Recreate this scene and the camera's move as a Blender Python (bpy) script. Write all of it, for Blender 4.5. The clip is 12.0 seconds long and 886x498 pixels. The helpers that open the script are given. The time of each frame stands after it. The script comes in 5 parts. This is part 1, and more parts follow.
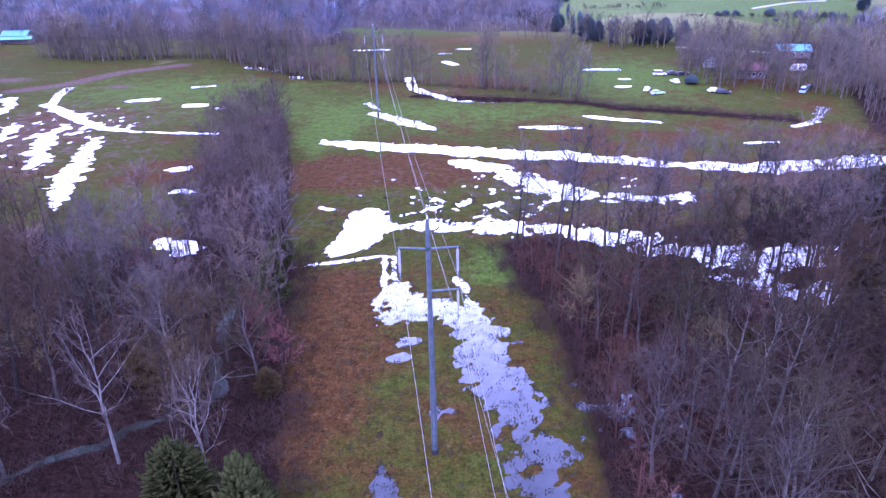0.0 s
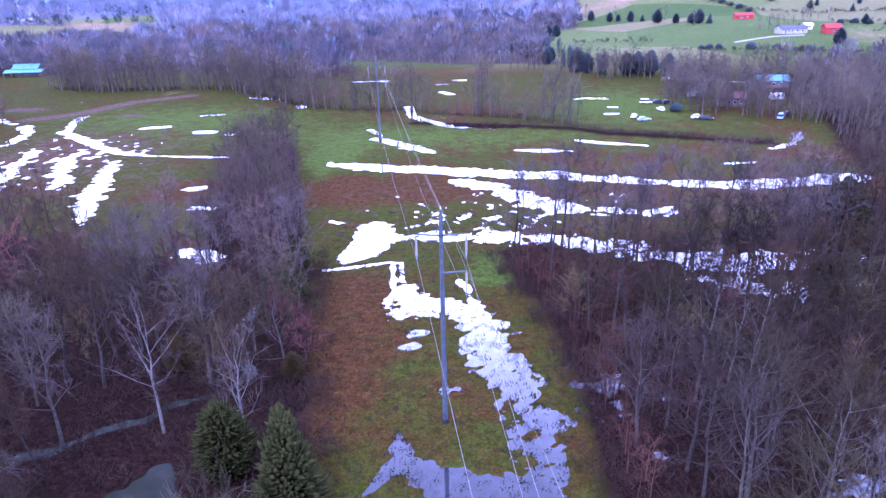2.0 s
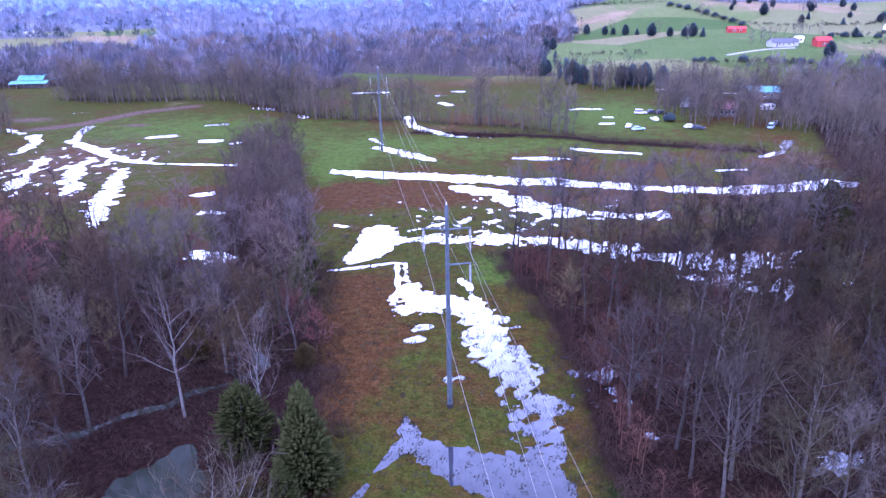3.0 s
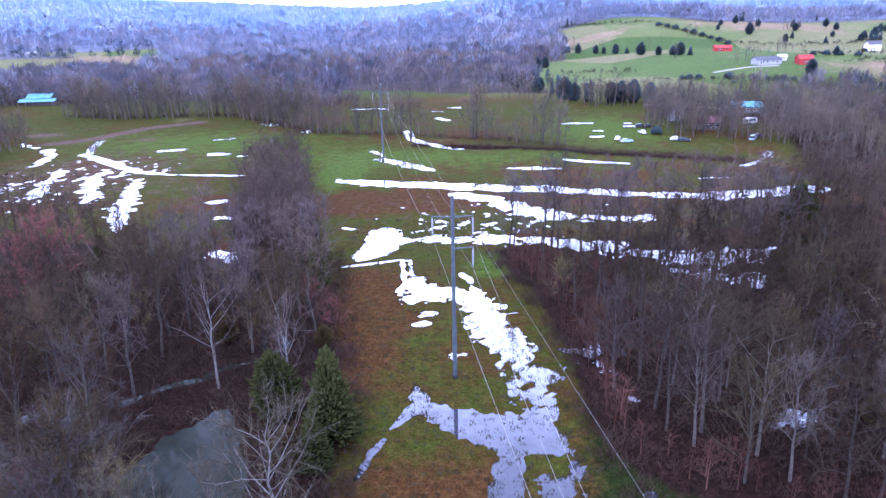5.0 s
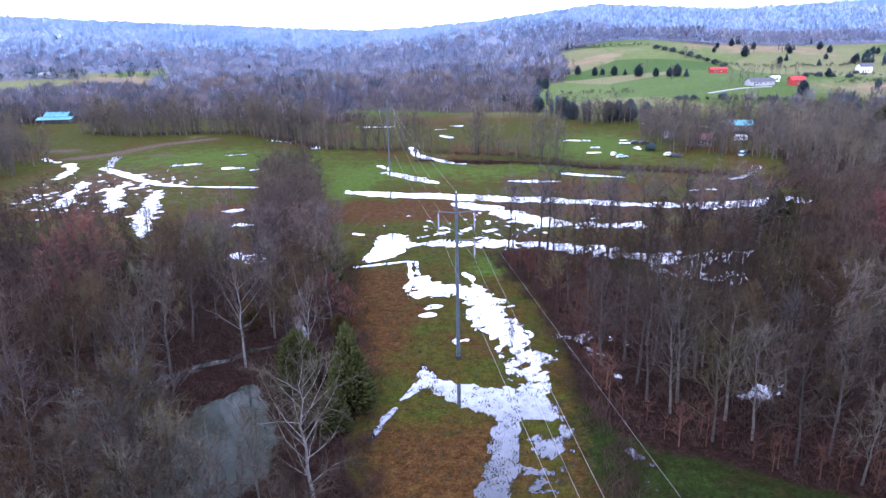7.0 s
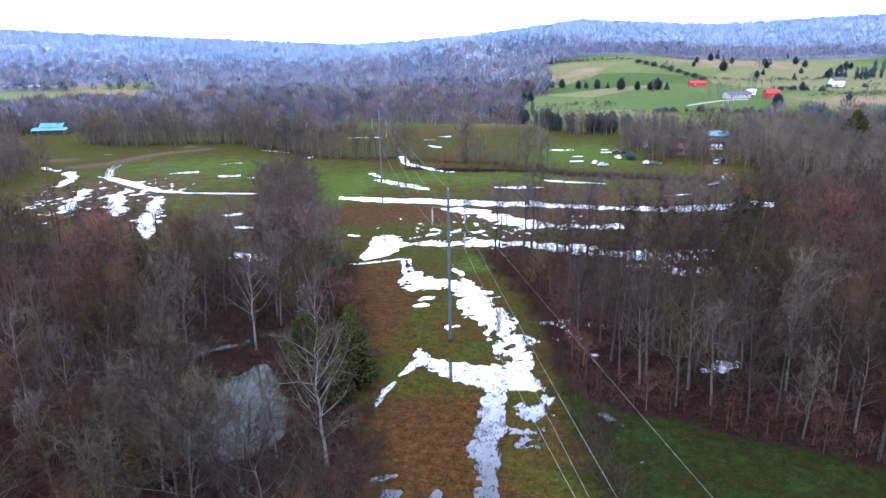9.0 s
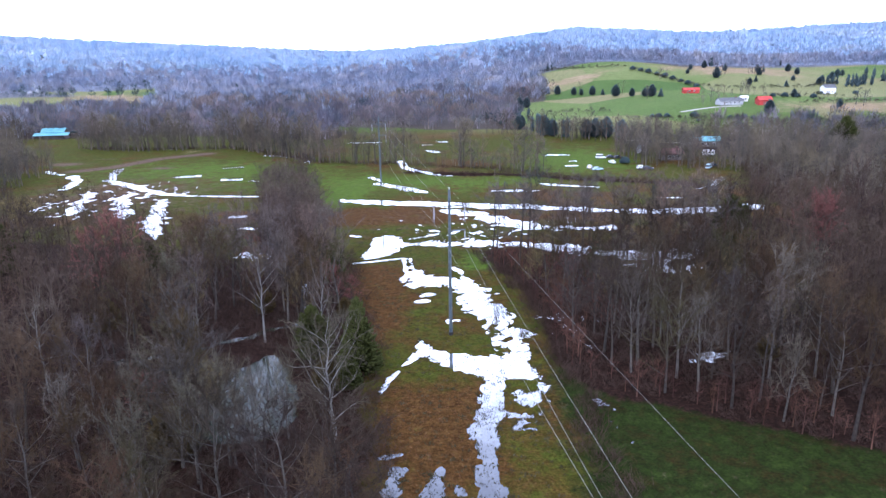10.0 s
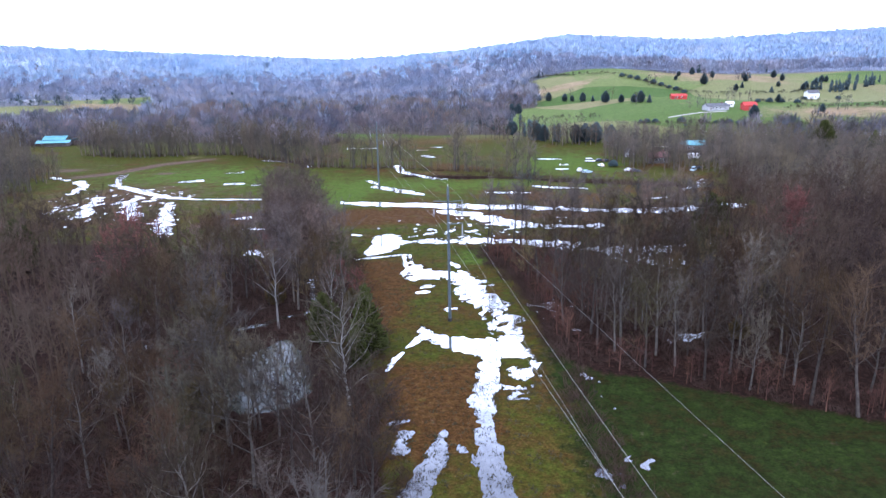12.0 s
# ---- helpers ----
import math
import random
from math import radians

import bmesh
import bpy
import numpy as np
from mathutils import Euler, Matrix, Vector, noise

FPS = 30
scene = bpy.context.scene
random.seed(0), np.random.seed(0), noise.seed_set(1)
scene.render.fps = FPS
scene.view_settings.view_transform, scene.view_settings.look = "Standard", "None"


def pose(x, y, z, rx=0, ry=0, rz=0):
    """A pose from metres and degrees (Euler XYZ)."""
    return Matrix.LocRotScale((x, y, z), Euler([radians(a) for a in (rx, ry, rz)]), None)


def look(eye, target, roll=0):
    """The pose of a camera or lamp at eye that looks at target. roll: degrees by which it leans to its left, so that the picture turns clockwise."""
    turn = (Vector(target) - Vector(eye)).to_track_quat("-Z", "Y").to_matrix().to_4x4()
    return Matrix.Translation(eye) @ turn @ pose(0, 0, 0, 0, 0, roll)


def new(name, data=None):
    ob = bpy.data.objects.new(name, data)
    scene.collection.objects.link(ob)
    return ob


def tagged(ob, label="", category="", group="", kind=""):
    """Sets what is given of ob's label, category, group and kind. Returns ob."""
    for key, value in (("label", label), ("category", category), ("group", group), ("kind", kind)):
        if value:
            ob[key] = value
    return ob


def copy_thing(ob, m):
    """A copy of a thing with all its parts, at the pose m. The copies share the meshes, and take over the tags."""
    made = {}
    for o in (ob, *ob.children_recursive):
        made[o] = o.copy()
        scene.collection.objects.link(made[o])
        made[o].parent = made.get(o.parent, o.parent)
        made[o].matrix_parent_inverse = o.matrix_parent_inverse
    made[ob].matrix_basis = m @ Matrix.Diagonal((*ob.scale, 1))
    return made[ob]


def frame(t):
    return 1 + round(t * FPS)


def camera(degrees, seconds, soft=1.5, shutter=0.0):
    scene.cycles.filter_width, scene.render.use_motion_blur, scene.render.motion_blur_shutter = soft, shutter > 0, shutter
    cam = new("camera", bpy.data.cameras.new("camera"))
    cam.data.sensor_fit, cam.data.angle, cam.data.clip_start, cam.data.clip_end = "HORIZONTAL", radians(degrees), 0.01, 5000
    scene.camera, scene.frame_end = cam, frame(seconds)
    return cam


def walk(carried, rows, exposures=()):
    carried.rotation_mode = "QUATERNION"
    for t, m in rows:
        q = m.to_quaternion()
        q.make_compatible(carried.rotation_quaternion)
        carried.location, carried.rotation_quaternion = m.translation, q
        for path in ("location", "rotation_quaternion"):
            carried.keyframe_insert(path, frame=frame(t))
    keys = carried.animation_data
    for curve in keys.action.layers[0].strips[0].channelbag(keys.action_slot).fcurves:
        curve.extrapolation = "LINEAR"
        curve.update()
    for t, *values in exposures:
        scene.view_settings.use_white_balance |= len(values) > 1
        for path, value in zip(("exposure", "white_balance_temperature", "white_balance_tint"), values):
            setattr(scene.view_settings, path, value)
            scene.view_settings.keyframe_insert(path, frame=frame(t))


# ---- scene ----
cam = camera(68.1, 12.0)
PATH = [
    (0, (0.209, -0.389, 46.42), (0.066, 1.414, 45.566), -1.3),
    (0.5, (0.264, -2.707, 46.451), (0.12, -0.896, 45.615), -1.4),
    (1, (0.015, -5.287, 46.39), (-0.125, -3.465, 45.576), -1.3),
    (1.5, (-0.407, -7.968, 46.317), (-0.536, -6.135, 45.528), -1.3),
    (2, (-0.782, -10.671, 46.25), (-0.907, -8.827, 45.486), -1.3),
    (2.5, (-1.123, -13.373, 46.254), (-1.243, -11.521, 45.508), -1.3),
    (3, (-1.382, -16.042, 46.266), (-1.498, -14.184, 45.536), -1.2),
    (5, (-2.21, -26.983, 46.211), (-2.31, -25.104, 45.533), -1.3),
    (5.5, (-2.199, -29.724, 46.119), (-2.296, -27.84, 45.456), -1.3),
    (6, (-2.225, -32.488, 46.029), (-2.325, -30.598, 45.383), -1.2),
    (6.5, (-2.2, -35.215, 45.941), (-2.304, -33.32, 45.31), -1.2),
    (7, (-2.112, -37.941, 45.915), (-2.218, -36.042, 45.297), -1.2),
    (9, (-2.602, -48.482, 45.913), (-2.668, -46.569, 45.331), -1.0),
    (9.5, (-2.909, -51.15, 45.878), (-2.97, -49.234, 45.306), -0.9),
    (10, (-3.26, -53.801, 45.845), (-3.314, -51.883, 45.282), -0.9),
    (10.5, (-3.521, -56.377, 45.869), (-3.57, -54.458, 45.308), -1.0),
    (11, (-3.685, -58.869, 45.927), (-3.729, -56.948, 45.37), -1.0),
    (11.5, (-3.88, -61.329, 45.977), (-3.918, -59.407, 45.427), -1.1),
    (12, (-4.148, -63.763, 46.019), (-4.181, -61.838, 45.476), -1.1),
]
walk(cam, [(t, look(eye, target, roll)) for t, eye, target, roll in PATH],
     exposures=[(0.0, 1.02, 4650, 64), (3.0, 0.98, 4620, 55), (5.0, 0.9, 4850, 40), (7.0, 0.77, 5130, 30), (9.0, 0.71, 5260, 22), (12.0, 0.71, 5300, 22)])

# ---- light: bright overcast sky, weak wide sun ----
SUN_EL, SUN_AZ = 48.0, 200.0
world = bpy.data.worlds.new("overcast_sky")
scene.world = world
world.use_nodes = True
wn = world.node_tree
wn.nodes.clear()
w_out = wn.nodes.new("ShaderNodeOutputWorld")
w_bg = wn.nodes.new("ShaderNodeBackground")
w_sky = wn.nodes.new("ShaderNodeTexSky")
w_sky.sky_type = "NISHITA"
w_sky.sun_disc = False
w_sky.sun_elevation, w_sky.sun_rotation = radians(SUN_EL), radians(SUN_AZ)
w_sky.air_density, w_sky.dust_density, w_sky.ozone_density = 1.0, 4.0, 1.0
w_mix = wn.nodes.new("ShaderNodeMix")
w_mix.data_type = "RGBA"
w_mix.inputs["Factor"].default_value = 0.72
w_mix.inputs["B"].default_value = (14.5, 15.4, 17.0, 1)
wn.links.new(w_sky.outputs["Color"], w_mix.inputs["A"])
wn.links.new(w_mix.outputs["Result"], w_bg.inputs["Color"])
w_bg.inputs["Strength"].default_value = 0.14
wn.links.new(w_bg.outputs["Background"], w_out.inputs["Surface"])
sun = new("sun", bpy.data.lights.new("sun", "SUN"))
sun.data.energy, sun.data.angle, sun.data.color = 1.0, radians(25), (1.0, 0.96, 0.9)
sun.rotation_euler = (radians(90 - SUN_EL), 0, radians(180 - SUN_AZ))


# ---- materials ----
def ramp_of(nt, fac, stops):
    r = nt.nodes.new("ShaderNodeValToRGB")
    while len(r.color_ramp.elements) < len(stops):
        r.color_ramp.elements.new(0.5)
    for e, (p, c) in zip(r.color_ramp.elements, stops):
        e.position, e.color = p, (*c, 1)
    nt.links.new(fac, r.inputs["Fac"])
    return r.outputs["Color"]


def noise_of(nt, vec, scale, detail=4.0, rough=0.6):
    n = nt.nodes.new("ShaderNodeTexNoise")
    n.inputs["Scale"].default_value, n.inputs["Detail"].default_value, n.inputs["Roughness"].default_value = scale, detail, rough
    nt.links.new(vec, n.inputs["Vector"])
    return n.outputs["Fac"]


def mix_of(nt, fac, a, b, blend="MIX"):
    m = nt.nodes.new("ShaderNodeMix")
    m.data_type, m.blend_type = "RGBA", blend
    for key, v in (("Factor", fac), ("A", a), ("B", b)):
        if isinstance(v, (int, float)):
            m.inputs[key].default_value = v
        elif isinstance(v, tuple):
            m.inputs[key].default_value = (*v, 1)
        else:
            nt.links.new(v, m.inputs[key])
    return m.outputs["Result"]


def math_of(nt, op, a, b=0.0, clamp=False):
    m = nt.nodes.new("ShaderNodeMath")
    m.operation, m.use_clamp = op, clamp
    for k, v in enumerate((a, b)):
        if isinstance(v, (int, float)):
            m.inputs[k].default_value = v
        else:
            nt.links.new(v, m.inputs[k])
    return m.outputs[0]


def material(name, stops, scale=1.0, rough=0.8, metal=0.0, bump=0.0, fine=8.0, vary=0.0, spec=0.3, world_space=False, even=0.0, tints=None, each="object", grit=0.25):
    """A noise-coloured surface: broad stains by `stops`, fine grain over them, an optional tint from object to object."""
    m = bpy.data.materials.new(name)
    m.use_nodes = True
    nt = m.node_tree
    b = nt.nodes["Principled BSDF"]
    if world_space:
        vec = nt.nodes.new("ShaderNodeNewGeometry").outputs["Position"]
    else:
        vec = nt.nodes.new("ShaderNodeTexCoord").outputs["Object"]
    col = ramp_of(nt, noise_of(nt, vec, scale), stops)
    grain = noise_of(nt, vec, scale * fine, 3)
    g = ramp_of(nt, grain, [(0.3, (1 - grit, 1 - grit, 1 - grit)), (0.7, (1 + 0.8 * grit, 1 + 0.8 * grit, 1 + 0.8 * grit))])
    col = mix_of(nt, 1.0, col, g, "MULTIPLY")
    if vary:
        info = nt.nodes.new("ShaderNodeObjectInfo")
        hsv = nt.nodes.new("ShaderNodeHueSaturation")
        nt.links.new(math_of(nt, "MULTIPLY_ADD", info.outputs["Random"], vary), hsv.inputs["Value"])
        hsv.inputs["Value"].links[0].from_node.inputs[2].default_value = 1 - vary / 2
        nt.links.new(col, hsv.inputs["Color"])
        col = hsv.outputs["Color"]
    if tints:
        if each == "object":
            key = nt.nodes.new("ShaderNodeObjectInfo").outputs["Random"]
            key = math_of(nt, "FRACT", math_of(nt, "MULTIPLY", key, 17.3))
        else:
            tone = nt.nodes.new("ShaderNodeAttribute")
            tone.attribute_name = "tone"
            key = tone.outputs["Fac"]
        col = mix_of(nt, 1.0, col, ramp_of(nt, key, tints), "MULTIPLY")
    nt.links.new(col, b.inputs["Base Color"])
    b.inputs["Roughness"].default_value, b.inputs["Metallic"].default_value = rough, metal
    b.inputs["Specular IOR Level"].default_value = spec
    if even:
        up = nt.nodes.new("ShaderNodeCombineXYZ")
        up.inputs["Z"].default_value = 1.0
        blend = nt.nodes.new("ShaderNodeMix")
        blend.data_type = "VECTOR"
        blend.inputs["Factor"].default_value = even
        nt.links.new(nt.nodes.new("ShaderNodeNewGeometry").outputs["Normal"], blend.inputs["A"])
        nt.links.new(up.outputs["Vector"], blend.inputs["B"])
        # massed twigs reflect and pass light alike, seen from either side
        both = nt.nodes.new("ShaderNodeAddShader")
        for k, kind in enumerate(("Diffuse", "Translucent")):
            leafy = nt.nodes.new("ShaderNodeBsdf" + kind)
            nt.links.new(col, leafy.inputs["Color"])
            nt.links.new(blend.outputs["Result"], leafy.inputs["Normal"])
            nt.links.new(leafy.outputs["BSDF"], both.inputs[k])
        nt.links.new(both.outputs["Shader"], nt.nodes["Material Output"].inputs["Surface"])
    if bump:
        bn = nt.nodes.new("ShaderNodeBump")
        bn.inputs["Strength"].default_value, bn.inputs["Distance"].default_value = bump, 0.02
        nt.links.new(grain, bn.inputs["Height"])
        nt.links.new(bn.outputs["Normal"], b.inputs["Normal"])
    return m


TREE_TINTS = [(0.0, (0.65, 0.62, 0.68)), (0.2, (1.12, 0.94, 0.88)), (0.4, (1.05, 1.05, 0.8)), (0.6, (1.5, 1.42, 1.3)), (0.8, (0.8, 0.79, 0.8)), (1.0, (1.3, 1.08, 0.95))]
SOFT_TINTS = [(0.0, (0.72, 0.82, 0.86)), (0.25, (0.92, 0.95, 0.98)), (0.5, (1.06, 1.0, 0.95)), (0.75, (0.9, 0.94, 0.98)), (1.0, (1.12, 1.06, 0.92))]
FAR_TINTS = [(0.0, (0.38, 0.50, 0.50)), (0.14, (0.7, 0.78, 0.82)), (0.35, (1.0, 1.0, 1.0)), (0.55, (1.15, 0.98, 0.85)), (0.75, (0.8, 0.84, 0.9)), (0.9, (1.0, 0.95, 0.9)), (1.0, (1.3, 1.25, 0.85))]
BARK = material("grey_bark", [(0.3, (0.030, 0.025, 0.021)), (0.7, (0.072, 0.061, 0.051))], 2.0, 0.9, bump=0.6, vary=0.7, spec=0.03)
BARK_GREY = material("lichened_grey_bark", [(0.3, (0.0429, 0.0390, 0.0352)), (0.7, (0.1092, 0.0975, 0.0800))], 2.0, 0.9, bump=0.6, vary=0.8, spec=0.05)
BARK_PALE = material("pale_sycamore_bark", [(0.35, (0.0945, 0.0851, 0.0735)), (0.55, (0.1890, 0.1795, 0.1607))], 1.5, 0.85, bump=0.3, vary=0.3)
TWIG = material("grey_twigs", [(0.3, (0.0224, 0.0176, 0.0146)), (0.7, (0.0499, 0.0405, 0.0318))], 0.4, 0.9, vary=0.6, spec=0.02, tints=TREE_TINTS)
TWIG_BROWN = material("brown_twigs", [(0.3, (0.0336, 0.0229, 0.0153)), (0.7, (0.0622, 0.0440, 0.0279))], 0.4, 0.9, vary=0.6, spec=0.02, tints=TREE_TINTS)
TWIG_PALE = material("pale_twigs", [(0.3, (0.0520, 0.0470, 0.0405)), (0.7, (0.0983, 0.0888, 0.0766))], 0.4, 0.9, vary=0.4, spec=0.02, tints=TREE_TINTS)
TWIG_OLIVE = material("mossy_olive_twigs", [(0.3, (0.036, 0.031, 0.016)), (0.7, (0.070, 0.060, 0.031))], 0.4, 0.9, vary=0.6, spec=0.02)
TWIG_RED = material("budding_red_twigs", [(0.3, (0.111, 0.043, 0.036)), (0.7, (0.170, 0.076, 0.061))], 0.4, 0.9, vary=0.4, spec=0.08)
TWIG_YELLOW = material("budding_yellow_twigs", [(0.3, (0.093, 0.070, 0.031)), (0.7, (0.162, 0.128, 0.056))], 0.4, 0.9, vary=0.4, spec=0.08)
# far woods in three bands: distance haze painted in as paler, bluer colour
WOODS = material("hazed_lower_woods", [(0.3, (0.120, 0.115, 0.144)), (0.45, (0.156, 0.147, 0.173)), (0.58, (0.198, 0.176, 0.180)), (0.7, (0.255, 0.213, 0.173))], 0.012, 0.95, fine=3.0, world_space=True, even=0.92, tints=FAR_TINTS, each="tone")
WOODS_MID = material("hazed_slope_woods", [(0.3, (0.191, 0.218, 0.290)), (0.5, (0.246, 0.263, 0.331)), (0.7, (0.315, 0.299, 0.321))], 0.009, 0.95, fine=3.0, world_space=True, even=0.95, tints=SOFT_TINTS, each="tone", grit=0.08)
TWIG_MASS = material("massed_twigs", [(0.3, (0.036, 0.028, 0.023)), (0.7, (0.067, 0.052, 0.041))], 0.05, 0.95, spec=0.02, world_space=True, tints=TREE_TINTS, each="tone")
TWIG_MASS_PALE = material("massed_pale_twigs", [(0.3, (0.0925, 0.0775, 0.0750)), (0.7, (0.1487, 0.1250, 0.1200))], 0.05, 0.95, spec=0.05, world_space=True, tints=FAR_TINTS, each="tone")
TWIG_BELT = material("warm_grey_brown_twigs", [(0.3, (0.074, 0.065, 0.054)), (0.7, (0.144, 0.125, 0.100))], 0.05, 0.95, spec=0.03, world_space=True, tints=[(0.0, (0.55, 0.58, 0.6)), (0.3, (1.0, 0.96, 0.95)), (0.55, (1.15, 1.1, 0.85)), (0.8, (0.8, 0.8, 0.85)), (1.0, (1.25, 1.1, 1.0))], each="tone")
TWIG_HEDGE = material("brown_hedge_twigs", [(0.3, (0.046, 0.038, 0.033)), (0.7, (0.090, 0.075, 0.062))], 0.05, 0.95, spec=0.02, world_space=True, tints=TREE_TINTS, each="tone")
TWIG_THICKET = material("reddish_brown_saplings", [(0.3, (0.050, 0.027, 0.022)), (0.7, (0.098, 0.055, 0.042))], 0.08, 0.95, spec=0.02, world_space=True, tints=TREE_TINTS, each="tone")
TWIG_FAR = material("fine_grey_brown_twigs", [(0.3, (0.077, 0.062, 0.055)), (0.7, (0.132, 0.106, 0.092))], 0.05, 0.95, vary=0.3, spec=0.05, tints=FAR_TINTS)
# farthest woods: the most haze in the base colour
WOODS_HAZED = material("hazed_ridge_woods", [(0.3, (0.300, 0.388, 0.487)), (0.5, (0.366, 0.444, 0.530)), (0.7, (0.439, 0.478, 0.530))], 0.008, 0.95, fine=2.0, world_space=True, even=1.0, tints=[(0.0, (0.84, 0.91, 0.94)), (0.3, (0.95, 0.97, 1.0)), (0.6, (1.05, 1.0, 0.97)), (1.0, (0.93, 0.97, 0.99))], each="tone", grit=0.08)
CEDAR_BRONZE = material("bronze_cedar", [(0.3, (0.030, 0.022, 0.008)), (0.7, (0.062, 0.042, 0.014))], 0.5, 0.9, vary=0.4, spec=0.1)
# evergreen colour lightened and blued to stand in for distance haze
PINE_FAR = material("hazed_pines", [(0.3, (0.028, 0.042, 0.046)), (0.7, (0.054, 0.074, 0.077))], 0.02, 0.95, world_space=True, even=0.7)
CEDAR = material("cedar_green", [(0.3, (0.0221, 0.0263, 0.0072)), (0.7, (0.0442, 0.0476, 0.0144))], 0.8, 0.9, vary=0.5, spec=0.03)
HEDGE_GREEN = material("olive_hedge_brush", [(0.3, (0.045, 0.048, 0.034)), (0.7, (0.085, 0.082, 0.055))], 0.03, 0.95, world_space=True, even=0.7)
BRUSH = material("dead_brush", [(0.3, (0.034, 0.021, 0.016)), (0.7, (0.066, 0.044, 0.033))], 0.15, 0.95, world_space=True, spec=0.03)
STEEL = material("weathered_galvanised_steel", [(0.3, (0.062, 0.080, 0.090)), (0.7, (0.110, 0.132, 0.142))], 1.2, 0.55, metal=0.3, bump=0.1)
WIRE = material("aluminium_wire", [(0.3, (0.202, 0.192, 0.173)), (0.7, (0.264, 0.250, 0.221))], 0.5, 0.5, metal=0.3)
INSUL = material("grey_porcelain", [(0.3, (0.20, 0.20, 0.22)), (0.7, (0.30, 0.30, 0.32))], 3.0, 0.3)
DARK = material("dark_tar", [(0.3, (0.015, 0.015, 0.015)), (0.7, (0.035, 0.032, 0.03))], 3.0, 0.8)
TEAL = material("teal_metal_roof", [(0.3, (0.0714, 0.2179, 0.2508)), (0.7, (0.1309, 0.3097, 0.3420))], 0.6, 0.4, bump=0.1)
RUST = material("rusty_red_roof", [(0.3, (0.085, 0.032, 0.03)), (0.7, (0.15, 0.072, 0.062))], 0.8, 0.6)
RED = material("red_barn_paint", [(0.3, (0.30, 0.025, 0.02)), (0.7, (0.42, 0.05, 0.04))], 0.4, 0.7)
WHITE = material("white_paint", [(0.3, (0.68, 0.68, 0.68)), (0.7, (0.82, 0.82, 0.8))], 0.6, 0.5)
FADED = material("faded_white_boards", [(0.3, (0.30, 0.30, 0.31)), (0.7, (0.42, 0.42, 0.42))], 0.6, 0.7)
SHINGLE = material("dark_shingles", [(0.3, (0.06, 0.06, 0.065)), (0.7, (0.12, 0.12, 0.125))], 1.5, 0.9)
PLANK = material("weathered_planks", [(0.3, (0.10, 0.085, 0.075)), (0.7, (0.19, 0.165, 0.145))], 1.0, 0.9)
GLASS = material("dark_window_glass", [(0.3, (0.02, 0.025, 0.03)), (0.7, (0.04, 0.045, 0.05))], 1.0, 0.08, spec=0.6)
TYRE = material("tyre_rubber", [(0.3, (0.015, 0.015, 0.015)), (0.7, (0.03, 0.03, 0.03))], 5.0, 0.9)
CAR_BLUE = material("pale_blue_car_paint", [(0.3, (0.35, 0.5, 0.56)), (0.7, (0.45, 0.6, 0.65))], 0.8, 0.25)
CAR_DARK = material("dark_car_paint", [(0.3, (0.03, 0.035, 0.045)), (0.7, (0.06, 0.065, 0.08))], 0.8, 0.25)
STRAW = material("wet_grass_tufts", [(0.3, (0.020, 0.018, 0.009)), (0.6, (0.048, 0.042, 0.021))], 0.3, 0.95, world_space=True, spec=0.05)


# ---- numeric noise and plan helpers ----
def lattice(ix, iy, seed):
    h = (ix.astype(np.int64) * 374761393 + iy.astype(np.int64) * 668265263 + seed * 1442695) & 0xFFFFFFFF
    h = ((h ^ (h >> 13)) * 1274126177) & 0xFFFFFFFF
    return ((h ^ (h >> 16)) & 0xFFFFFF) / float(0xFFFFFF)


def vnoise(x, y, scale, seed=0, octaves=3):
    """Value noise about 0, roughly within -1 and 1; scale is the size of a lump in metres."""
    total, amp, norm = 0.0, 1.0, 0.0
    for k in range(octaves):
        u, v = x / scale, y / scale
        iu, iv = np.floor(u), np.floor(v)
        fu, fv = u - iu, v - iv
        fu, fv = fu * fu * (3 - 2 * fu), fv * fv * (3 - 2 * fv)
        a, b = lattice(iu, iv, seed + k), lattice(iu + 1, iv, seed + k)
        c, d = lattice(iu, iv + 1, seed + k), lattice(iu + 1, iv + 1, seed + k)
        total = total + amp * ((a * (1 - fu) + b * fu) * (1 - fv) + (c * (1 - fu) + d * fu) * fv)
        norm, amp, scale = norm + amp, amp * 0.55, scale * 0.5
    return 2 * total / norm - 1


def step(a, b, v):
    s = np.clip((v - a) / (b - a), 0, 1)
    return s * s * (3 - 2 * s)


def chain(x, y, spine):
    """Signed distance to a line of discs (x, y, radius) joined to one another; inside is negative."""
    best = np.full(np.shape(x), 1e9)
    if len(spine) == 1:
        spine = spine + spine
    for (x0, y0, r0), (x1, y1, r1) in zip(spine, spine[1:]):
        dx, dy = x1 - x0, y1 - y0
        s = np.clip(((x - x0) * dx + (y - y0) * dy) / max(dx * dx + dy * dy, 1e-6), 0, 1)
        best = np.minimum(best, np.hypot(x - x0 - s * dx, y - y0 - s * dy) - (r0 + s * (r1 - r0)))
    return best


def edge_left(y):
    y = np.asarray(y, float)
    return np.interp(y, [-80, 0, 22, 45, 58, 75, 90, 100], [-9, -12.5, -15.5, -20, -23, -26.5, -29.5, -33]) + 1.6 * vnoise(y, y * 0 + 3.0, 9.0, 101, 2)


def edge_right(y):
    y = np.asarray(y, float)
    return np.interp(y, [-80, -40, 12, 25, 41, 52, 60, 72, 83, 98], [21, 16, 13, 12.5, 12.0, 11, 10, 8.5, 5.5, 2]) + 1.6 * vnoise(y, y * 0 + 9.0, 8.0, 102, 2)


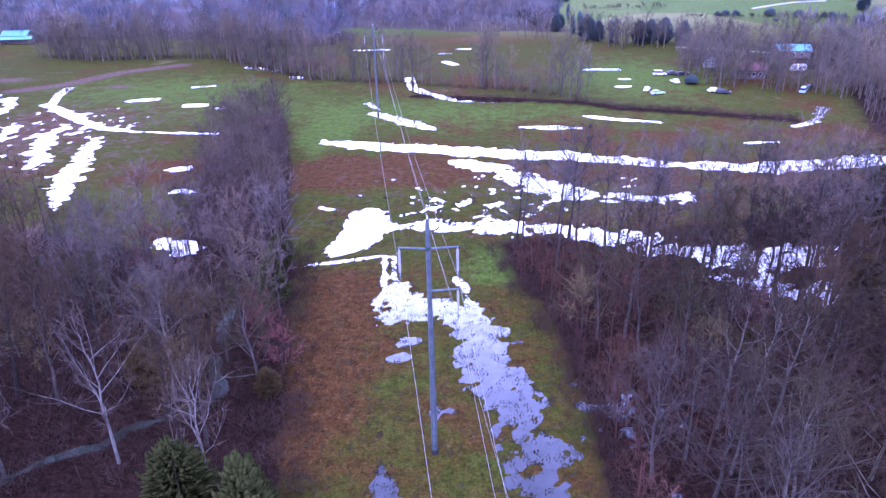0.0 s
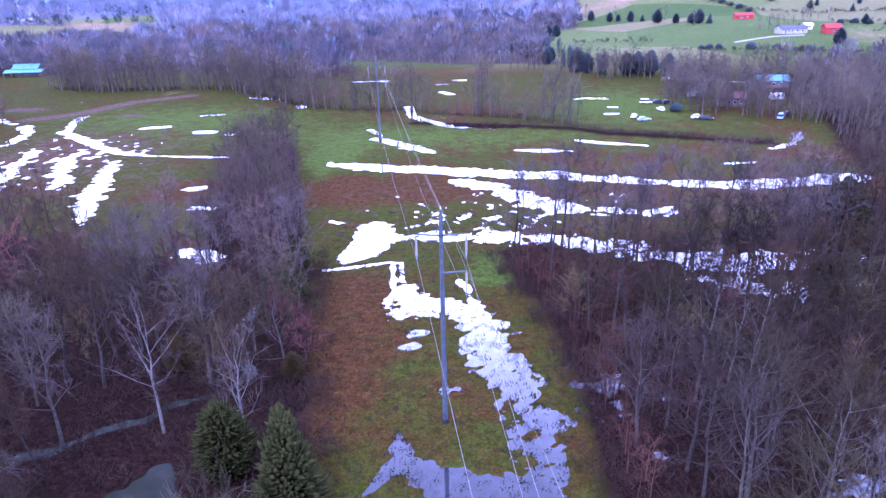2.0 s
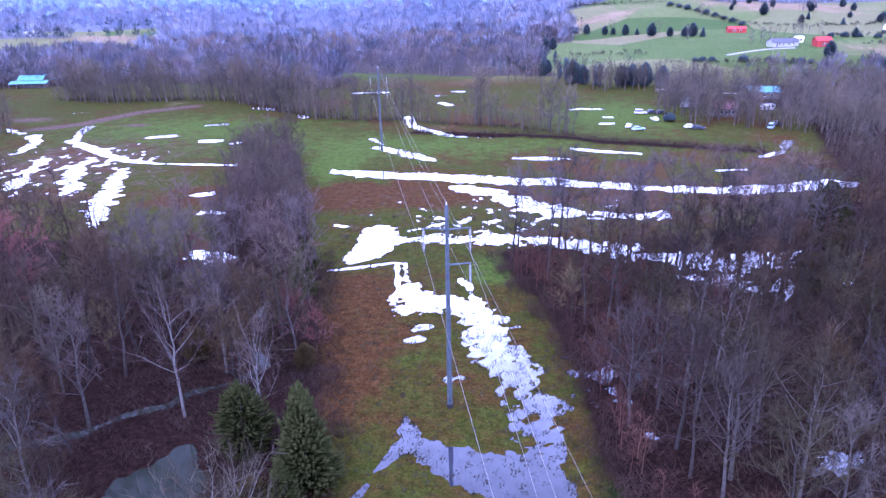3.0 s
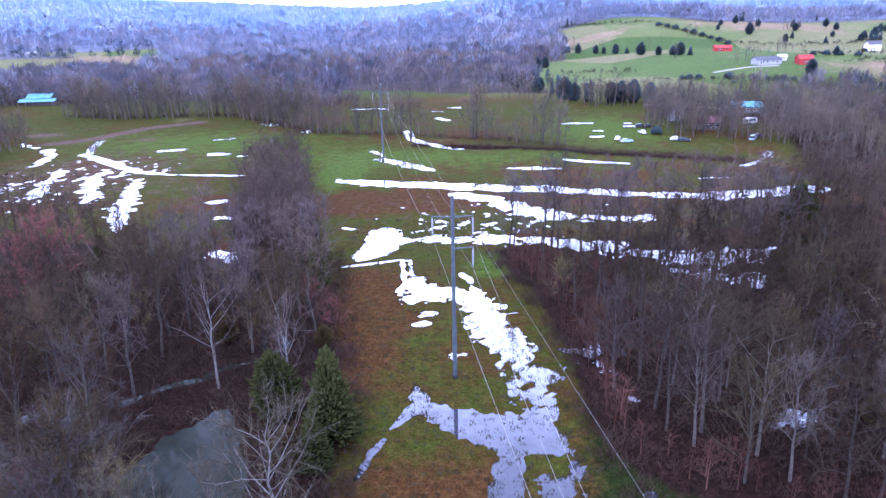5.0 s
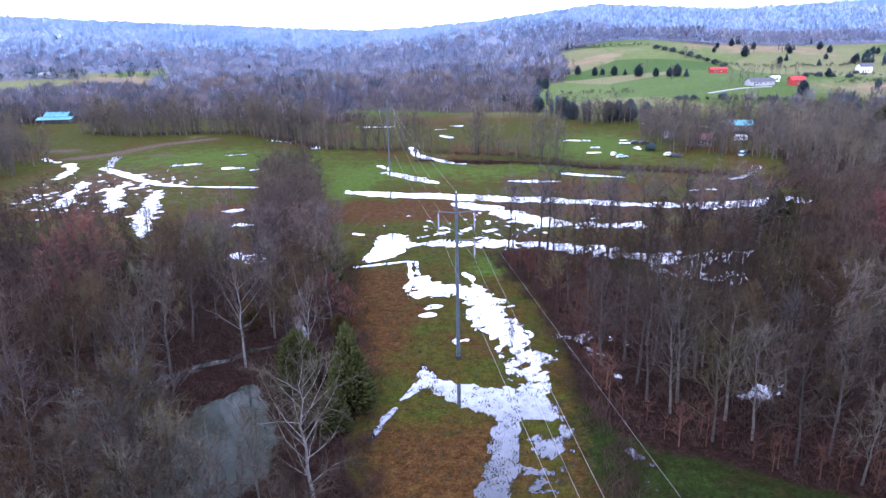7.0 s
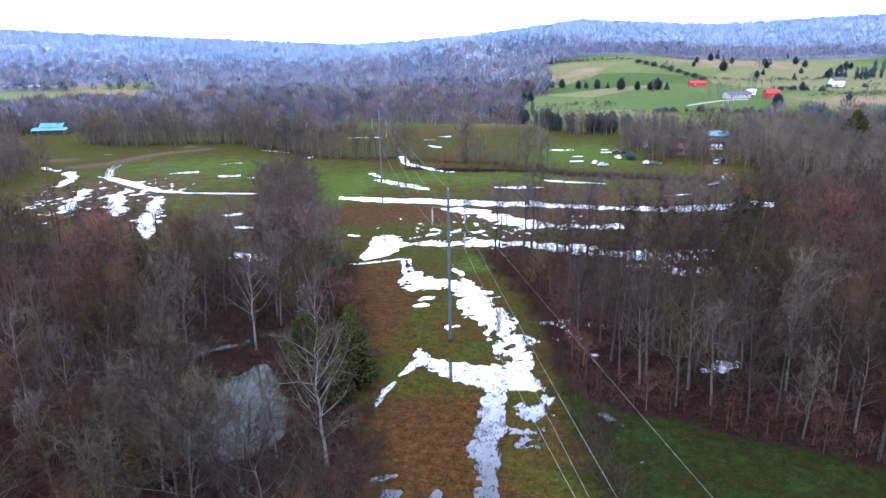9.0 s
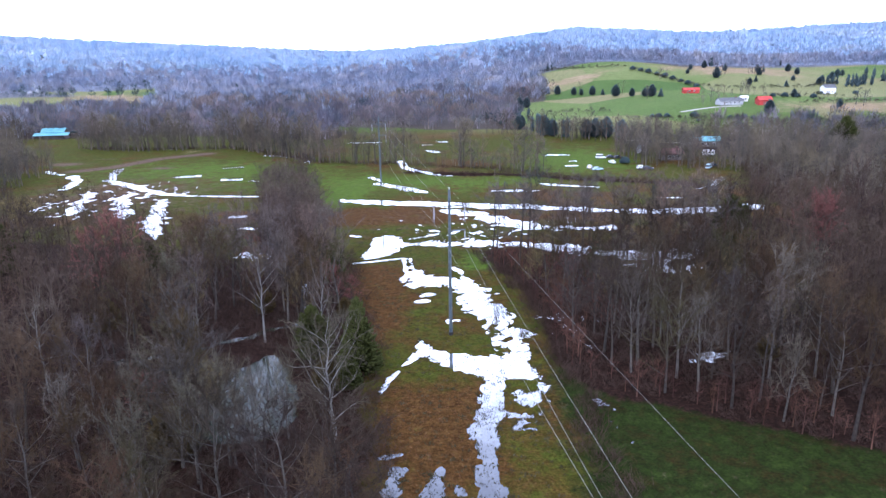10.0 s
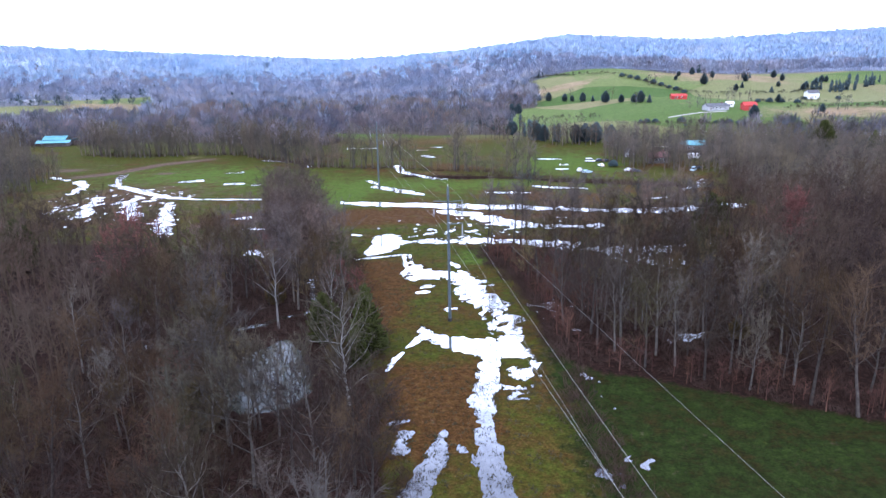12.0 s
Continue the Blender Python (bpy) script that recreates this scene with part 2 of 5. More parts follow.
def back_left(x):
    return np.interp(x, [-130, -91, -77, -60, -45, -30], [112, 106, 101, 95, 89, 92])


def back_right(x):
    return np.interp(x, [0, 22, 40, 62, 80, 110, 160], [101, 103, 109, 118, 126, 134, 138])


def front_right(x):
    """Where the wood on the right ends towards the wet clearing below it."""
    x = np.asarray(x, float)
    return np.interp(x, [8, 13, 18, 24, 50, 110, 190], [48, 33, 28.5, 26.5, 14, -5, -20]) + 1.5 * vnoise(x, x * 0 + 5.0, 8.0, 103, 2)


HEDGE = [(-43, 97, 9), (-55, 140, 9), (-63, 168, 8), (-66, 186, 5)]
RIDGE_AZ = [-60, -35, -24, -10, -5, 3, 9.5, 19, 33, 60]
RIDGE_H = [100, 92, 72, 46, 50, 74, 102, 80, 95, 100]


def terrain(x, y):
    """Height of the land without its puddles: a flat valley floor, pasture hills to the right, wooded ridges all round behind."""
    d, az = np.hypot(x, y + 64), np.degrees(np.arctan2(x, y + 64))
    h = np.interp(az, RIDGE_AZ, RIDGE_H) * step(700, 2050, d) * (1 - 0.8 * step(2150, 3200, d)) * step(-400, 300, y)
    h = h + 10 * step(330, 480, y) * step(70, 200, x) * (1 - step(900, 1200, d))
    h = h + 15 * np.exp(-((x - 165) / 150) ** 2 - ((y - 740) / 130) ** 2) + 8 * step(520, 680, y) * step(40, 150, x) * (1 - step(900, 1300, d))
    h = h + 24 * np.exp(-((x - 60) / 190) ** 2 - ((y - 1150) / 240) ** 2)
    h = h + (1.6 + 2.2 * vnoise(x, y, 160.0, 5)) * step(330, 620, np.abs(y) + np.abs(x) * 0.6)
    return h


def farmland(x, y):
    """1 where the land is open field, 0 where woods stand, for the country beyond and beside the valley floor."""
    bend = np.interp(y, [150, 300, 500], [14.0, 24.0, 48.0])
    x, y = x + bend * vnoise(x, y, 90.0, 111), y + bend * vnoise(x, y, 80.0, 112)
    lb = np.interp(y, [330, 400, 543, 600, 690, 800], [30, 26, 35, 49, 81, 93])
    yb = np.interp(x, [90, 160, 220, 300, 450], [800, 770, 690, 740, 780])
    open_ = (y < 330) & (x > -210) & (x < 60)
    open_ |= (y < 330) & (x >= 60) & (x < np.interp(y, [130, 180, 240, 330], [92, 102, 122, 128])) & (y > 130)
    open_ |= (y >= 325) & (x > lb) & (y < yb)
    open_ |= (np.abs(x + 20) < 75) & (y >= 330) & (y < 388)
    open_ |= (x + 160) ** 2 / 500 + (y - 540) ** 2 / 6000 < 1
    open_ |= (x > -300) & (x < -160) & (y > 235) & (y < 352)
    az, d = np.degrees(np.arctan2(x, y + 64)), np.hypot(x, y + 64)
    open_ |= (az < -23) & (az > -44) & (d > 640) & (d < 1000) & (vnoise(x, y, 110.0, 81) > -0.35)
    open_ |= (y > 420) & (d < 950) & (vnoise(x, y, 150.0, 121, 2) > 0.52)
    return open_ & (y > -75)


# ---- flood water: spines of the puddles, ruts and strips (x, y, half width) and the raggedness of each ----
PUDDLES = []


def puddle(rag, *spine):
    PUDDLES.append((rag, list(spine)))


puddle(0.25, (-28.9, 91.0, 0.6), (-23.0, 92.7, 0.7), (-17.4, 94.8, 0.6))
puddle(0.3, (-16.8, 94, 0.6), (-16.0, 89.4, 0.55), (-15.5, 84.8, 0.9))
puddle(0.3, (-17, 94.8, 0.5), (-15.3, 94.5, 0.5), (-14.8, 90.4, 0.45), (-14.2, 86.7, 0.6))
puddle(1.3, (-13.8, 84.5, 2.2), (-12.5, 80.0, 4.6), (-11.5, 77.0, 4.8))
puddle(1.5, (-11.5, 77.5, 3.6), (-6.0, 78.0, 3.8), (-2.2, 75.5, 4.2), (-0.7, 70.8, 3.8), (0.6, 64.7, 4.4), (3.2, 59.5, 3.9), (4.4, 53.9, 3.9), (5.2, 49.1, 3.4), (5.2, 43.0, 3.4))
puddle(0.5, (-4.7, 87.3, 1.0), (-3.6, 84.5, 0.8), (-2.4, 79.0, 1.0))
puddle(0.4, (-10.7, 69.8, 1.3), (-8.6, 70.2, 0.7))
puddle(0.3, (-11.6, 66.0, 1.1), (-10.2, 66.4, 1.2))
puddle(0.4, (-5.1, 56.2, 1.6), (-3.8, 56.2, 0.7))
puddle(0.7, (-10.1, 47.8, 0.6), (-9.3, 44.8, 1.6), (-9.6, 42.7, 1.9), (-11.3, 40.6, 1.1), (-12.5, 38.0, 0.5), (-12.9, 36.2, 0.25))
puddle(0.25, (-12.9, 36.4, 0.5), (-13.9, 34.0, 0.6), (-15.0, 29.4, 0.5))
puddle(0.7, (-8.8, 43.2, 1.5), (-4.5, 40.2, 2.7), (0, 38.4, 4.4), (5.0, 37.2, 3.6), (8.2, 34.6, 1.9), (8.8, 30.5, 1.0))
puddle(1.1, (0.5, 43.6, 0.9), (4.5, 44.4, 1.2), (6.8, 41.0, 1.4))
puddle(0.7, (1.8, 33.5, 2.2), (1.2, 30.2, 2.1), (0.6, 24.9, 2.0), (-0.6, 19.8, 2.2), (-0.3, 15.2, 1.3), (-0.3, 9.7, 1.6), (0.0, 4.8, 2.1), (0.4, 0.4, 2.2), (0.2, -8, 2.6))
puddle(2.4, (5.4, 31.5, 3.0), (5.8, 26.5, 2.6), (5.4, 20.5, 1.6))
puddle(2.4, (22, -4.5, 0.6), (34, -3.5, 0.9), (47, -4.5, 1.0))
puddle(2.4, (13, 2.5, 0.9), (16, 0.0, 1.2))
puddle(2.6, (33.0, 40.0, 0.5), (38.0, 43.0, 0.7))
puddle(2.2, (12.5, 57.5, 1.2), (20.5, 56.5, 1.8))
puddle(2.4, (35.0, 89.0, 2.4), (46.0, 84.0, 3.4), (56.0, 88.0, 3.0))
puddle(0.6, (-5.6, 12.4, 0.7), (-6.4, 7.2, 1.7), (-7.7, 2.6, 1.8), (-9.1, -1.5, 1.9), (-10, -6, 1.6))
puddle(1.5, (-3.6, 8, 1.0), (-2, 6, 0.9))
puddle(0.8, (-10.8, 11.4, 1.5), (-11.4, 7.9, 1.6))
puddle(0.4, (-13, 14.0, 0.5), (-10.2, 14.8, 0.4))
puddle(0.9, (-22.6, 111.9, 3.8), (-21.6, 106.1, 4.6), (-22.5, 100.6, 3.8), (-25.2, 96.4, 2.2))
puddle(2.6, (-18, 106.0, 1.53), (-10.7, 107.0, 2.21), (-4.6, 107.5, 2.55), (1.5, 106.9, 2.89), (9, 106.0, 2.98), (17, 105.0, 3.06), (24, 102.7, 3.40), (31, 98.5, 3.57), (39, 95.4, 3.74), (50, 96.2, 3.65), (62, 98.5, 3.74))
puddle(1.2, (-16, 112, 1.2), (-9, 116, 1.4), (-4, 119, 0.9))
puddle(0.5, (-32.4, 115.6, 0.8), (-30.4, 114.6, 0.9))
puddle(1.7, (-42.3, 161.0, 1.92), (-35.3, 158.9, 3.40), (-26.3, 156.5, 3.26), (-14.8, 155.1, 3.40), (-6.4, 153.2, 3.70), (4.4, 150.9, 3.55), (17.5, 149.1, 3.40), (30.0, 146.2, 2.66), (42.0, 143.0, 1.92), (58.1, 140.7, 3.70), (71.0, 143.1, 3.70), (88.0, 147.4, 3.70))
puddle(3.4, (-7, 144.4, 1.76), (-1.5, 140.4, 3.36), (4.1, 135.5, 2.88), (9.7, 129.0, 3.68), (15.1, 125.0, 3.84), (21.5, 122.5, 3.20), (30.1, 121.8, 2.72), (38, 122.2, 2.08))
puddle(1.2, (-35.0, 191.0, 2.08), (-29.1, 186.1, 2.56), (-21.8, 179.6, 2.72), (-15.7, 173.8, 1.12))
puddle(1.0, (-38, 204, 1.2), (-34, 196, 0.8))
puddle(0.8, (-30.4, 245.5, 1.80), (-27.3, 229.1, 1.65), (-22.4, 219.8, 2.40), (-12.3, 209.2, 2.25), (-1.5, 206.5, 1.50), (9.1, 205.4, 0.98))
puddle(1.0, (8.7, 175.5, 1.0), (17.0, 174.8, 1.9), (24.5, 174.2, 1.0))
puddle(0.9, (27.7, 187.4, 1.54), (33.5, 184.1, 1.54), (40.9, 182.1, 1.19), (46.6, 180.1, 0.84))
puddle(0.8, (-146, 205.0, 1.65), (-134.4, 195.8, 2.31), (-122.6, 185.3, 2.20), (-109.9, 175.1, 1.76), (-98.0, 171.3, 1.21), (-86.1, 170.1, 0.66), (-74.1, 169.4, 0.83))
puddle(0.7, (-144.2, 206.0, 1.5), (-150.4, 219.1, 1.6), (-153.9, 231.6, 2.2))
puddle(2.4, (-152, 186, 1.60), (-157, 203, 2.08), (-166, 214, 1.60))
puddle(2.8, (-122.3, 171.0, 1.87), (-117.2, 159.8, 2.72), (-110.3, 147.5, 2.72), (-106.5, 139.6, 1.70))
puddle(3.0, (-138, 176, 1.76), (-132, 160, 2.08), (-126, 146, 1.60))
puddle(2.8, (-105.9, 165.1, 1.65), (-100.4, 149.8, 2.55), (-95.5, 136.8, 2.85), (-92.6, 127.3, 2.10), (-84.7, 112.8, 0.90))
puddle(1.0, (-200, 296, 1.5), (-194, 300, 1.5))
puddle(1.0, (-183, 262, 1.3), (-172, 264, 1.5))
puddle(0.8, (-184.5, 228, 1.0), (-178, 222, 1.1), (-171, 218, 0.9))
puddle(0.9, (-119, 210.0, 2.0), (-112.5, 212.2, 2.4))
puddle(0.9, (-97, 203.2, 2.2), (-91.5, 203.2, 2.0))
puddle(0.9, (-84.8, 199.1, 2.0), (-83.8, 199.3, 2.0))
puddle(1.2, (-107, 231.8, 1.2), (-101, 233.8, 1.4))
puddle(1.2, (-72, 138.9, 1.7), (-70, 139.6, 1.5))
puddle(1.2, (-65.4, 124.2, 1.0), (-61.3, 124.2, 1.4))
puddle(1.4, (-159, 321.4, 1.8), (-154.7, 321.4, 1.8))
puddle(1.2, (-67, 316, 1.8), (-50, 315.9, 2.0))
puddle(0.8, (-74.6, 250, 2.6), (-73, 247, 2.2))
puddle(1.6, (-101, 272, 2.0), (-94, 268, 2.6), (-86, 264, 2.2))
puddle(0.9, (-19.2, 281, 2.0), (-15.4, 275, 2.2))
puddle(0.9, (-22.4, 303.3, 1.9), (-19.6, 303.3, 1.9))
puddle(0.9, (-15.4, 316.1, 2.2), (-11.4, 316.1, 2.2))
puddle(1.0, (37, 260.5, 2.0), (47, 260.5, 2.2))
puddle(0.8, (46, 241.2, 1.5), (48.4, 241.2, 1.5))
puddle(0.8, (44, 228.4, 1.5), (46.6, 228.4, 1.5))
puddle(1.4, (-57, 99.4, 2.4), (-51, 96.7, 2.8))
puddle(1.2, (80, 176, 1.28), (88, 181, 1.60), (96, 196, 1.76))
puddle(0.8, (62, 160, 0.9), (70, 161, 1.0))
puddle(0.6, (-36, 78, 0.4), (-34.4, 66.8, 0.5), (-32.5, 62.3, 0.8), (-30.4, 58.5, 0.4), (-33, 54.6, 0.4), (-37.2, 52.6, 0.6), (-39.5, 49.4, 0.7), (-43.5, 47.4, 0.5), (-47, 43.6, 0.7), (-58, 40, 0.7))
puddle(0.7, (-33.8, 40.5, 1.9), (-34.0, 34.5, 4.9), (-33.5, 28.0, 7.3), (-32.3, 23.5, 6.6))
puddle(2.6, (15.5, 27, 0.0), (17.5, 16, 0.2), (18, 4, 0.0))
puddle(2.8, (9.5, 64, 0.3), (11.5, 55, 0.4), (13, 46, 0.2))
puddle(2.6, (12.5, 60, 0.2), (15, 52, 0.5), (19, 42, 0.3))


def flood(x, y):
    """How far a point lies inside the flood water: above zero is wet."""
    w = np.full(np.shape(x), -9.0)
    u, v = 0.81 * x + 0.59 * y, 0.81 * y - 0.59 * x
    fine, broad = vnoise(u, v, 1.7, 21, 3), vnoise(u * 0.8, v, 5.0, 33, 3)
    grit = vnoise(u, v, 0.9, 77, 2)
    holes = np.maximum(0, vnoise(u * 0.75, v, 1.9, 55, 2) - 0.12) * (y < 126) * (x > -20)
    for rag, spine in PUDDLES:
        xs, ys = [p[0] for p in spine], [p[1] for p in spine]
        near = (x > min(xs) - 14) & (x < max(xs) + 14) & (y > min(ys) - 14) & (y < max(ys) + 14)
        if near.any():
            d = -chain(x[near], y[near], spine) + rag * (0.85 * broad[near] + 0.9 * fine[near]) + min(rag / 1.4, 1.0) * 0.4 * grit[near]
            d = d + 0.5 * min(rag / 1.5, 1.0) * grit[near] * np.exp(-((d + 0.2) / 1.5) ** 2)
            w[near] = np.maximum(w[near], d - 5.5 * min(rag / 1.2, 1.0) ** 3 * holes[near])
    grassy = np.exp(-((x - 4) / 7.0) ** 2 - ((y - 52) / 19.0) ** 2) + 0.7 * np.exp(-((x + 10) / 7.0) ** 2 - ((y - 77) / 7.0) ** 2)
    w = w - 6.0 * grassy * np.maximum(0, vnoise(u, v, 1.4, 156, 3) + 0.06)
    marsh = np.exp(-((x + 125) / 32) ** 2 - ((y - 165) / 38) ** 2) + 0.7 * np.exp(-((x + 6) / 26) ** 2 - ((y - 113) / 9) ** 2) + 0.6 * np.exp(-((x - 10) / 45) ** 2 - ((y - 128) / 14) ** 2)
    return np.maximum(w, 2.3 * marsh * (fine + 0.5 * broad) - 0.5)


def axis(*spans):
    """Grid lines from spans (start, end, spacing at start, spacing at end)."""
    out = [spans[0][0]]
    for a, b, s0, s1 in spans:
        while out[-1] < b - 0.5 * s1:
            f = (out[-1] - a) / (b - a)
            out.append(min(out[-1] + s0 + (s1 - s0) * f, b))
    return np.array(out)


def sheet_mesh(name, xs, ys, zs):
    """A quad sheet over the grid lines xs, ys."""
    gx, gy = np.meshgrid(xs, ys)
    co = np.stack([gx.ravel(), gy.ravel(), zs.ravel()], 1).astype(np.float32)
    nx, ny = len(xs), len(ys)
    i = (np.arange(ny - 1)[:, None] * nx + np.arange(nx - 1)[None]).ravel()
    return tri_mesh(name, co, np.stack([i, i + 1, i + nx + 1, i + nx], 1), True)


def tri_mesh(name, co, faces, smooth=False):
    """A mesh from arrays of vertices and of faces that all have the same number of corners."""
    me = bpy.data.meshes.new(name)
    k = faces.shape[1]
    me.vertices.add(len(co))
    me.vertices.foreach_set("co", np.asarray(co, np.float32).ravel())
    me.loops.add(faces.size)
    me.loops.foreach_set("vertex_index", faces.astype(np.int32).ravel())
    me.polygons.add(len(faces))
    me.polygons.foreach_set("loop_start", np.arange(len(faces), dtype=np.int32) * k)
    if smooth:
        me.polygons.foreach_set("use_smooth", np.ones(len(faces), bool))
    me.update(calc_edges=True)
    return me


# ---- ground ----
gxs = axis((-4600, -700, 300, 40), (-700, -170, 40, 3.0), (-170, -48, 1.25, 0.8), (-48, -31, 0.5, 0.5), (-31, 11, 0.3, 0.3), (11, 30, 0.5, 0.6), (30, 110, 0.8, 1.8), (110, 700, 4.0, 40), (700, 4600, 40, 300))
gys = axis((-1500, -70, 200, 4), (-70, -12, 2.0, 0.5), (-12, 20, 0.45, 0.4), (20, 100, 0.34, 0.36), (100, 118, 0.42, 0.5), (118, 330, 0.6, 1.4), (330, 900, 4, 20), (900, 4600, 20, 200))
GX, GY = np.meshgrid(gxs, gys)
land = terrain(GX, GY)
wet = flood(GX, GY)
valley = 1 - step(300, 420, np.hypot(GX, GY - 60) * 0.9)
lumps = 0.05 * vnoise(GX, GY, 2.2, 3, 2) + 0.10 * vnoise(GX, GY, 14.0, 4, 2)
land = land + valley * (0.02 + np.abs(lumps) * step(0.0, -2.5, wet) + 0.05 * step(0.0, -0.6, wet)) - 0.16 * step(-0.15, 0.5, wet)
bank = np.exp(-(chain(GX, GY, [(-24, 213, 0.5), (5, 208, 0.5), (28, 202, 0.5), (38, 195, 0.5), (60, 188, 0.5), (81, 181, 0.5)]) / 2.2) ** 2)
land = land + 0.7 * bank * step(0.2, -0.6, wet)
ground_mesh = sheet_mesh("ground", gxs, gys, land)
in_left = step(-1.5, 2.5, edge_left(GY) - GX) * step(-3, 3, back_left(GX) - GY)
in_right = step(-1.5, 2.5, GX - edge_right(GY)) * step(-3, 3, back_right(GX) - GY) * step(-2.5, 2.5, GY - front_right(GX))
in_hedge = step(2, -2, chain(GX, GY, HEDGE))
open_land = sum(farmland(GX + dx, GY + dy).astype(float) for dx, dy in ((0, 0), (5, 0), (-5, 0), (0, 5), (0, -5))) / 5
leaf = np.clip(in_left + in_right + in_hedge + bank + 1 - open_land, 0, 1)
blob = vnoise(GX, GY, 26.0, 61, 3)
row_dry = np.exp(-((GX - (-20 - (GY - 70) * 0.10)) / 6.0) ** 2) * step(50, 62, GY) * step(93, 84, GY)
row_dry = row_dry + np.exp(-((GX + 6) / 7.0) ** 2) * step(34, 27, GY) * step(2, 12, GY)
row_dry = row_dry + 0.8 * np.exp(-((GX + 30) / 16.0) ** 2 - ((GY - 131) / 11.0) ** 2)
dry = np.clip(0.62 * row_dry + 0.40 * step(98, 88, GY) + 0.5 * step(0.1, 0.6, blob) + 0.45 * np.exp(-((GY - 168) / 7) ** 2) * step(-10, 10, GX) + 0.5 * np.exp(-((GY - 137) / 9) ** 2), 0, 1)
dry = np.clip(dry + 0.9 * np.exp(-((GX + 20) / 60) ** 2 - ((GY - 350) / 26) ** 2) + 0.6 * step(0.15, 0.5, vnoise(GX, GY, 120.0, 71)) * step(420, 520, GY), 0, 1)
dry = np.clip(dry + 0.55 * step(-0.2, 0.4, vnoise(GX, GY, 11.0, 181, 3)) * step(92, 100, GY) * step(330, 250, GY), 0, 1)
lush = np.exp(-((GX - 1) / 5.0) ** 2 - ((GY - 92) / 7.0) ** 2) + np.exp(-((GX + 44) / 7.0) ** 2 - ((GY - 168) / 18.0) ** 2)
lush = lush + 0.4 * np.exp(-((GX - 14) / 4.0) ** 2 - ((GY - 22) / 18.0) ** 2) + 0.8 * np.exp(-((GX - 52) / 26.0) ** 2 - ((GY - 245) / 34.0) ** 2)
lush = np.clip(lush + 0.15 * step(152, 172, GY) + 0.55 * np.exp(-((GX + 20) / 60.0) ** 2 - ((GY - 192) / 18.0) ** 2) + 0.6 * np.exp(-((GX + 110) / 50.0) ** 2 - ((GY - 225) / 28.0) ** 2), 0, 1)
mud = 0.8 * np.exp(-((GX + 188) / 9) ** 2 - ((GY - 247) / 5) ** 2) + 0.8 * np.exp(-((GX + 136) / 5) ** 2 - ((GY - 233) / 3) ** 2)
mud = mud + 0.45 * np.exp(-((GX + 128) / 30) ** 2 - ((GY - 165) / 36) ** 2)
mud = np.clip(mud + 0.9 * step(-0.9, 0.1, wet) * step(60, 100, GY) * 0.5 + np.exp(-(chain(GX, GY, [(-172, 226, 1), (-160, 236, 1), (-150, 262, 1), (-132, 278, 1)]) / 3.0) ** 2), 0, 1)
tan = np.clip(0.9 * np.exp(-((GX - 300) / 90) ** 2 - ((GY - 690) / 60) ** 2) + 0.7 * np.exp(-((GX - 110) / 40) ** 2 - ((GY - 660) / 30) ** 2) + 0.8 * np.exp(-((GX - 290) / 60) ** 2 - ((GY - 420) / 25) ** 2) + 0.8 * np.exp(-((GX + 390) / 90) ** 2 - ((GY - 720) / 50) ** 2), 0, 1)
# hill grows with distance and mixes painted haze into the woodland floor
for key, values in (("leaf", leaf), ("dry", dry), ("lush", lush), ("mud", mud), ("hay", step(320, 430, GY)), ("tan", tan), ("dim_sedge", step(5, 15, GX) * step(47, 33, GY) * step(-90, -60, GY)), ("hill", step(700, 1500, np.hypot(GX, GY + 64)))):
    at = ground_mesh.attributes.new(key, "FLOAT", "POINT")
    at.data.foreach_set("value", values.ravel().astype(np.float32))


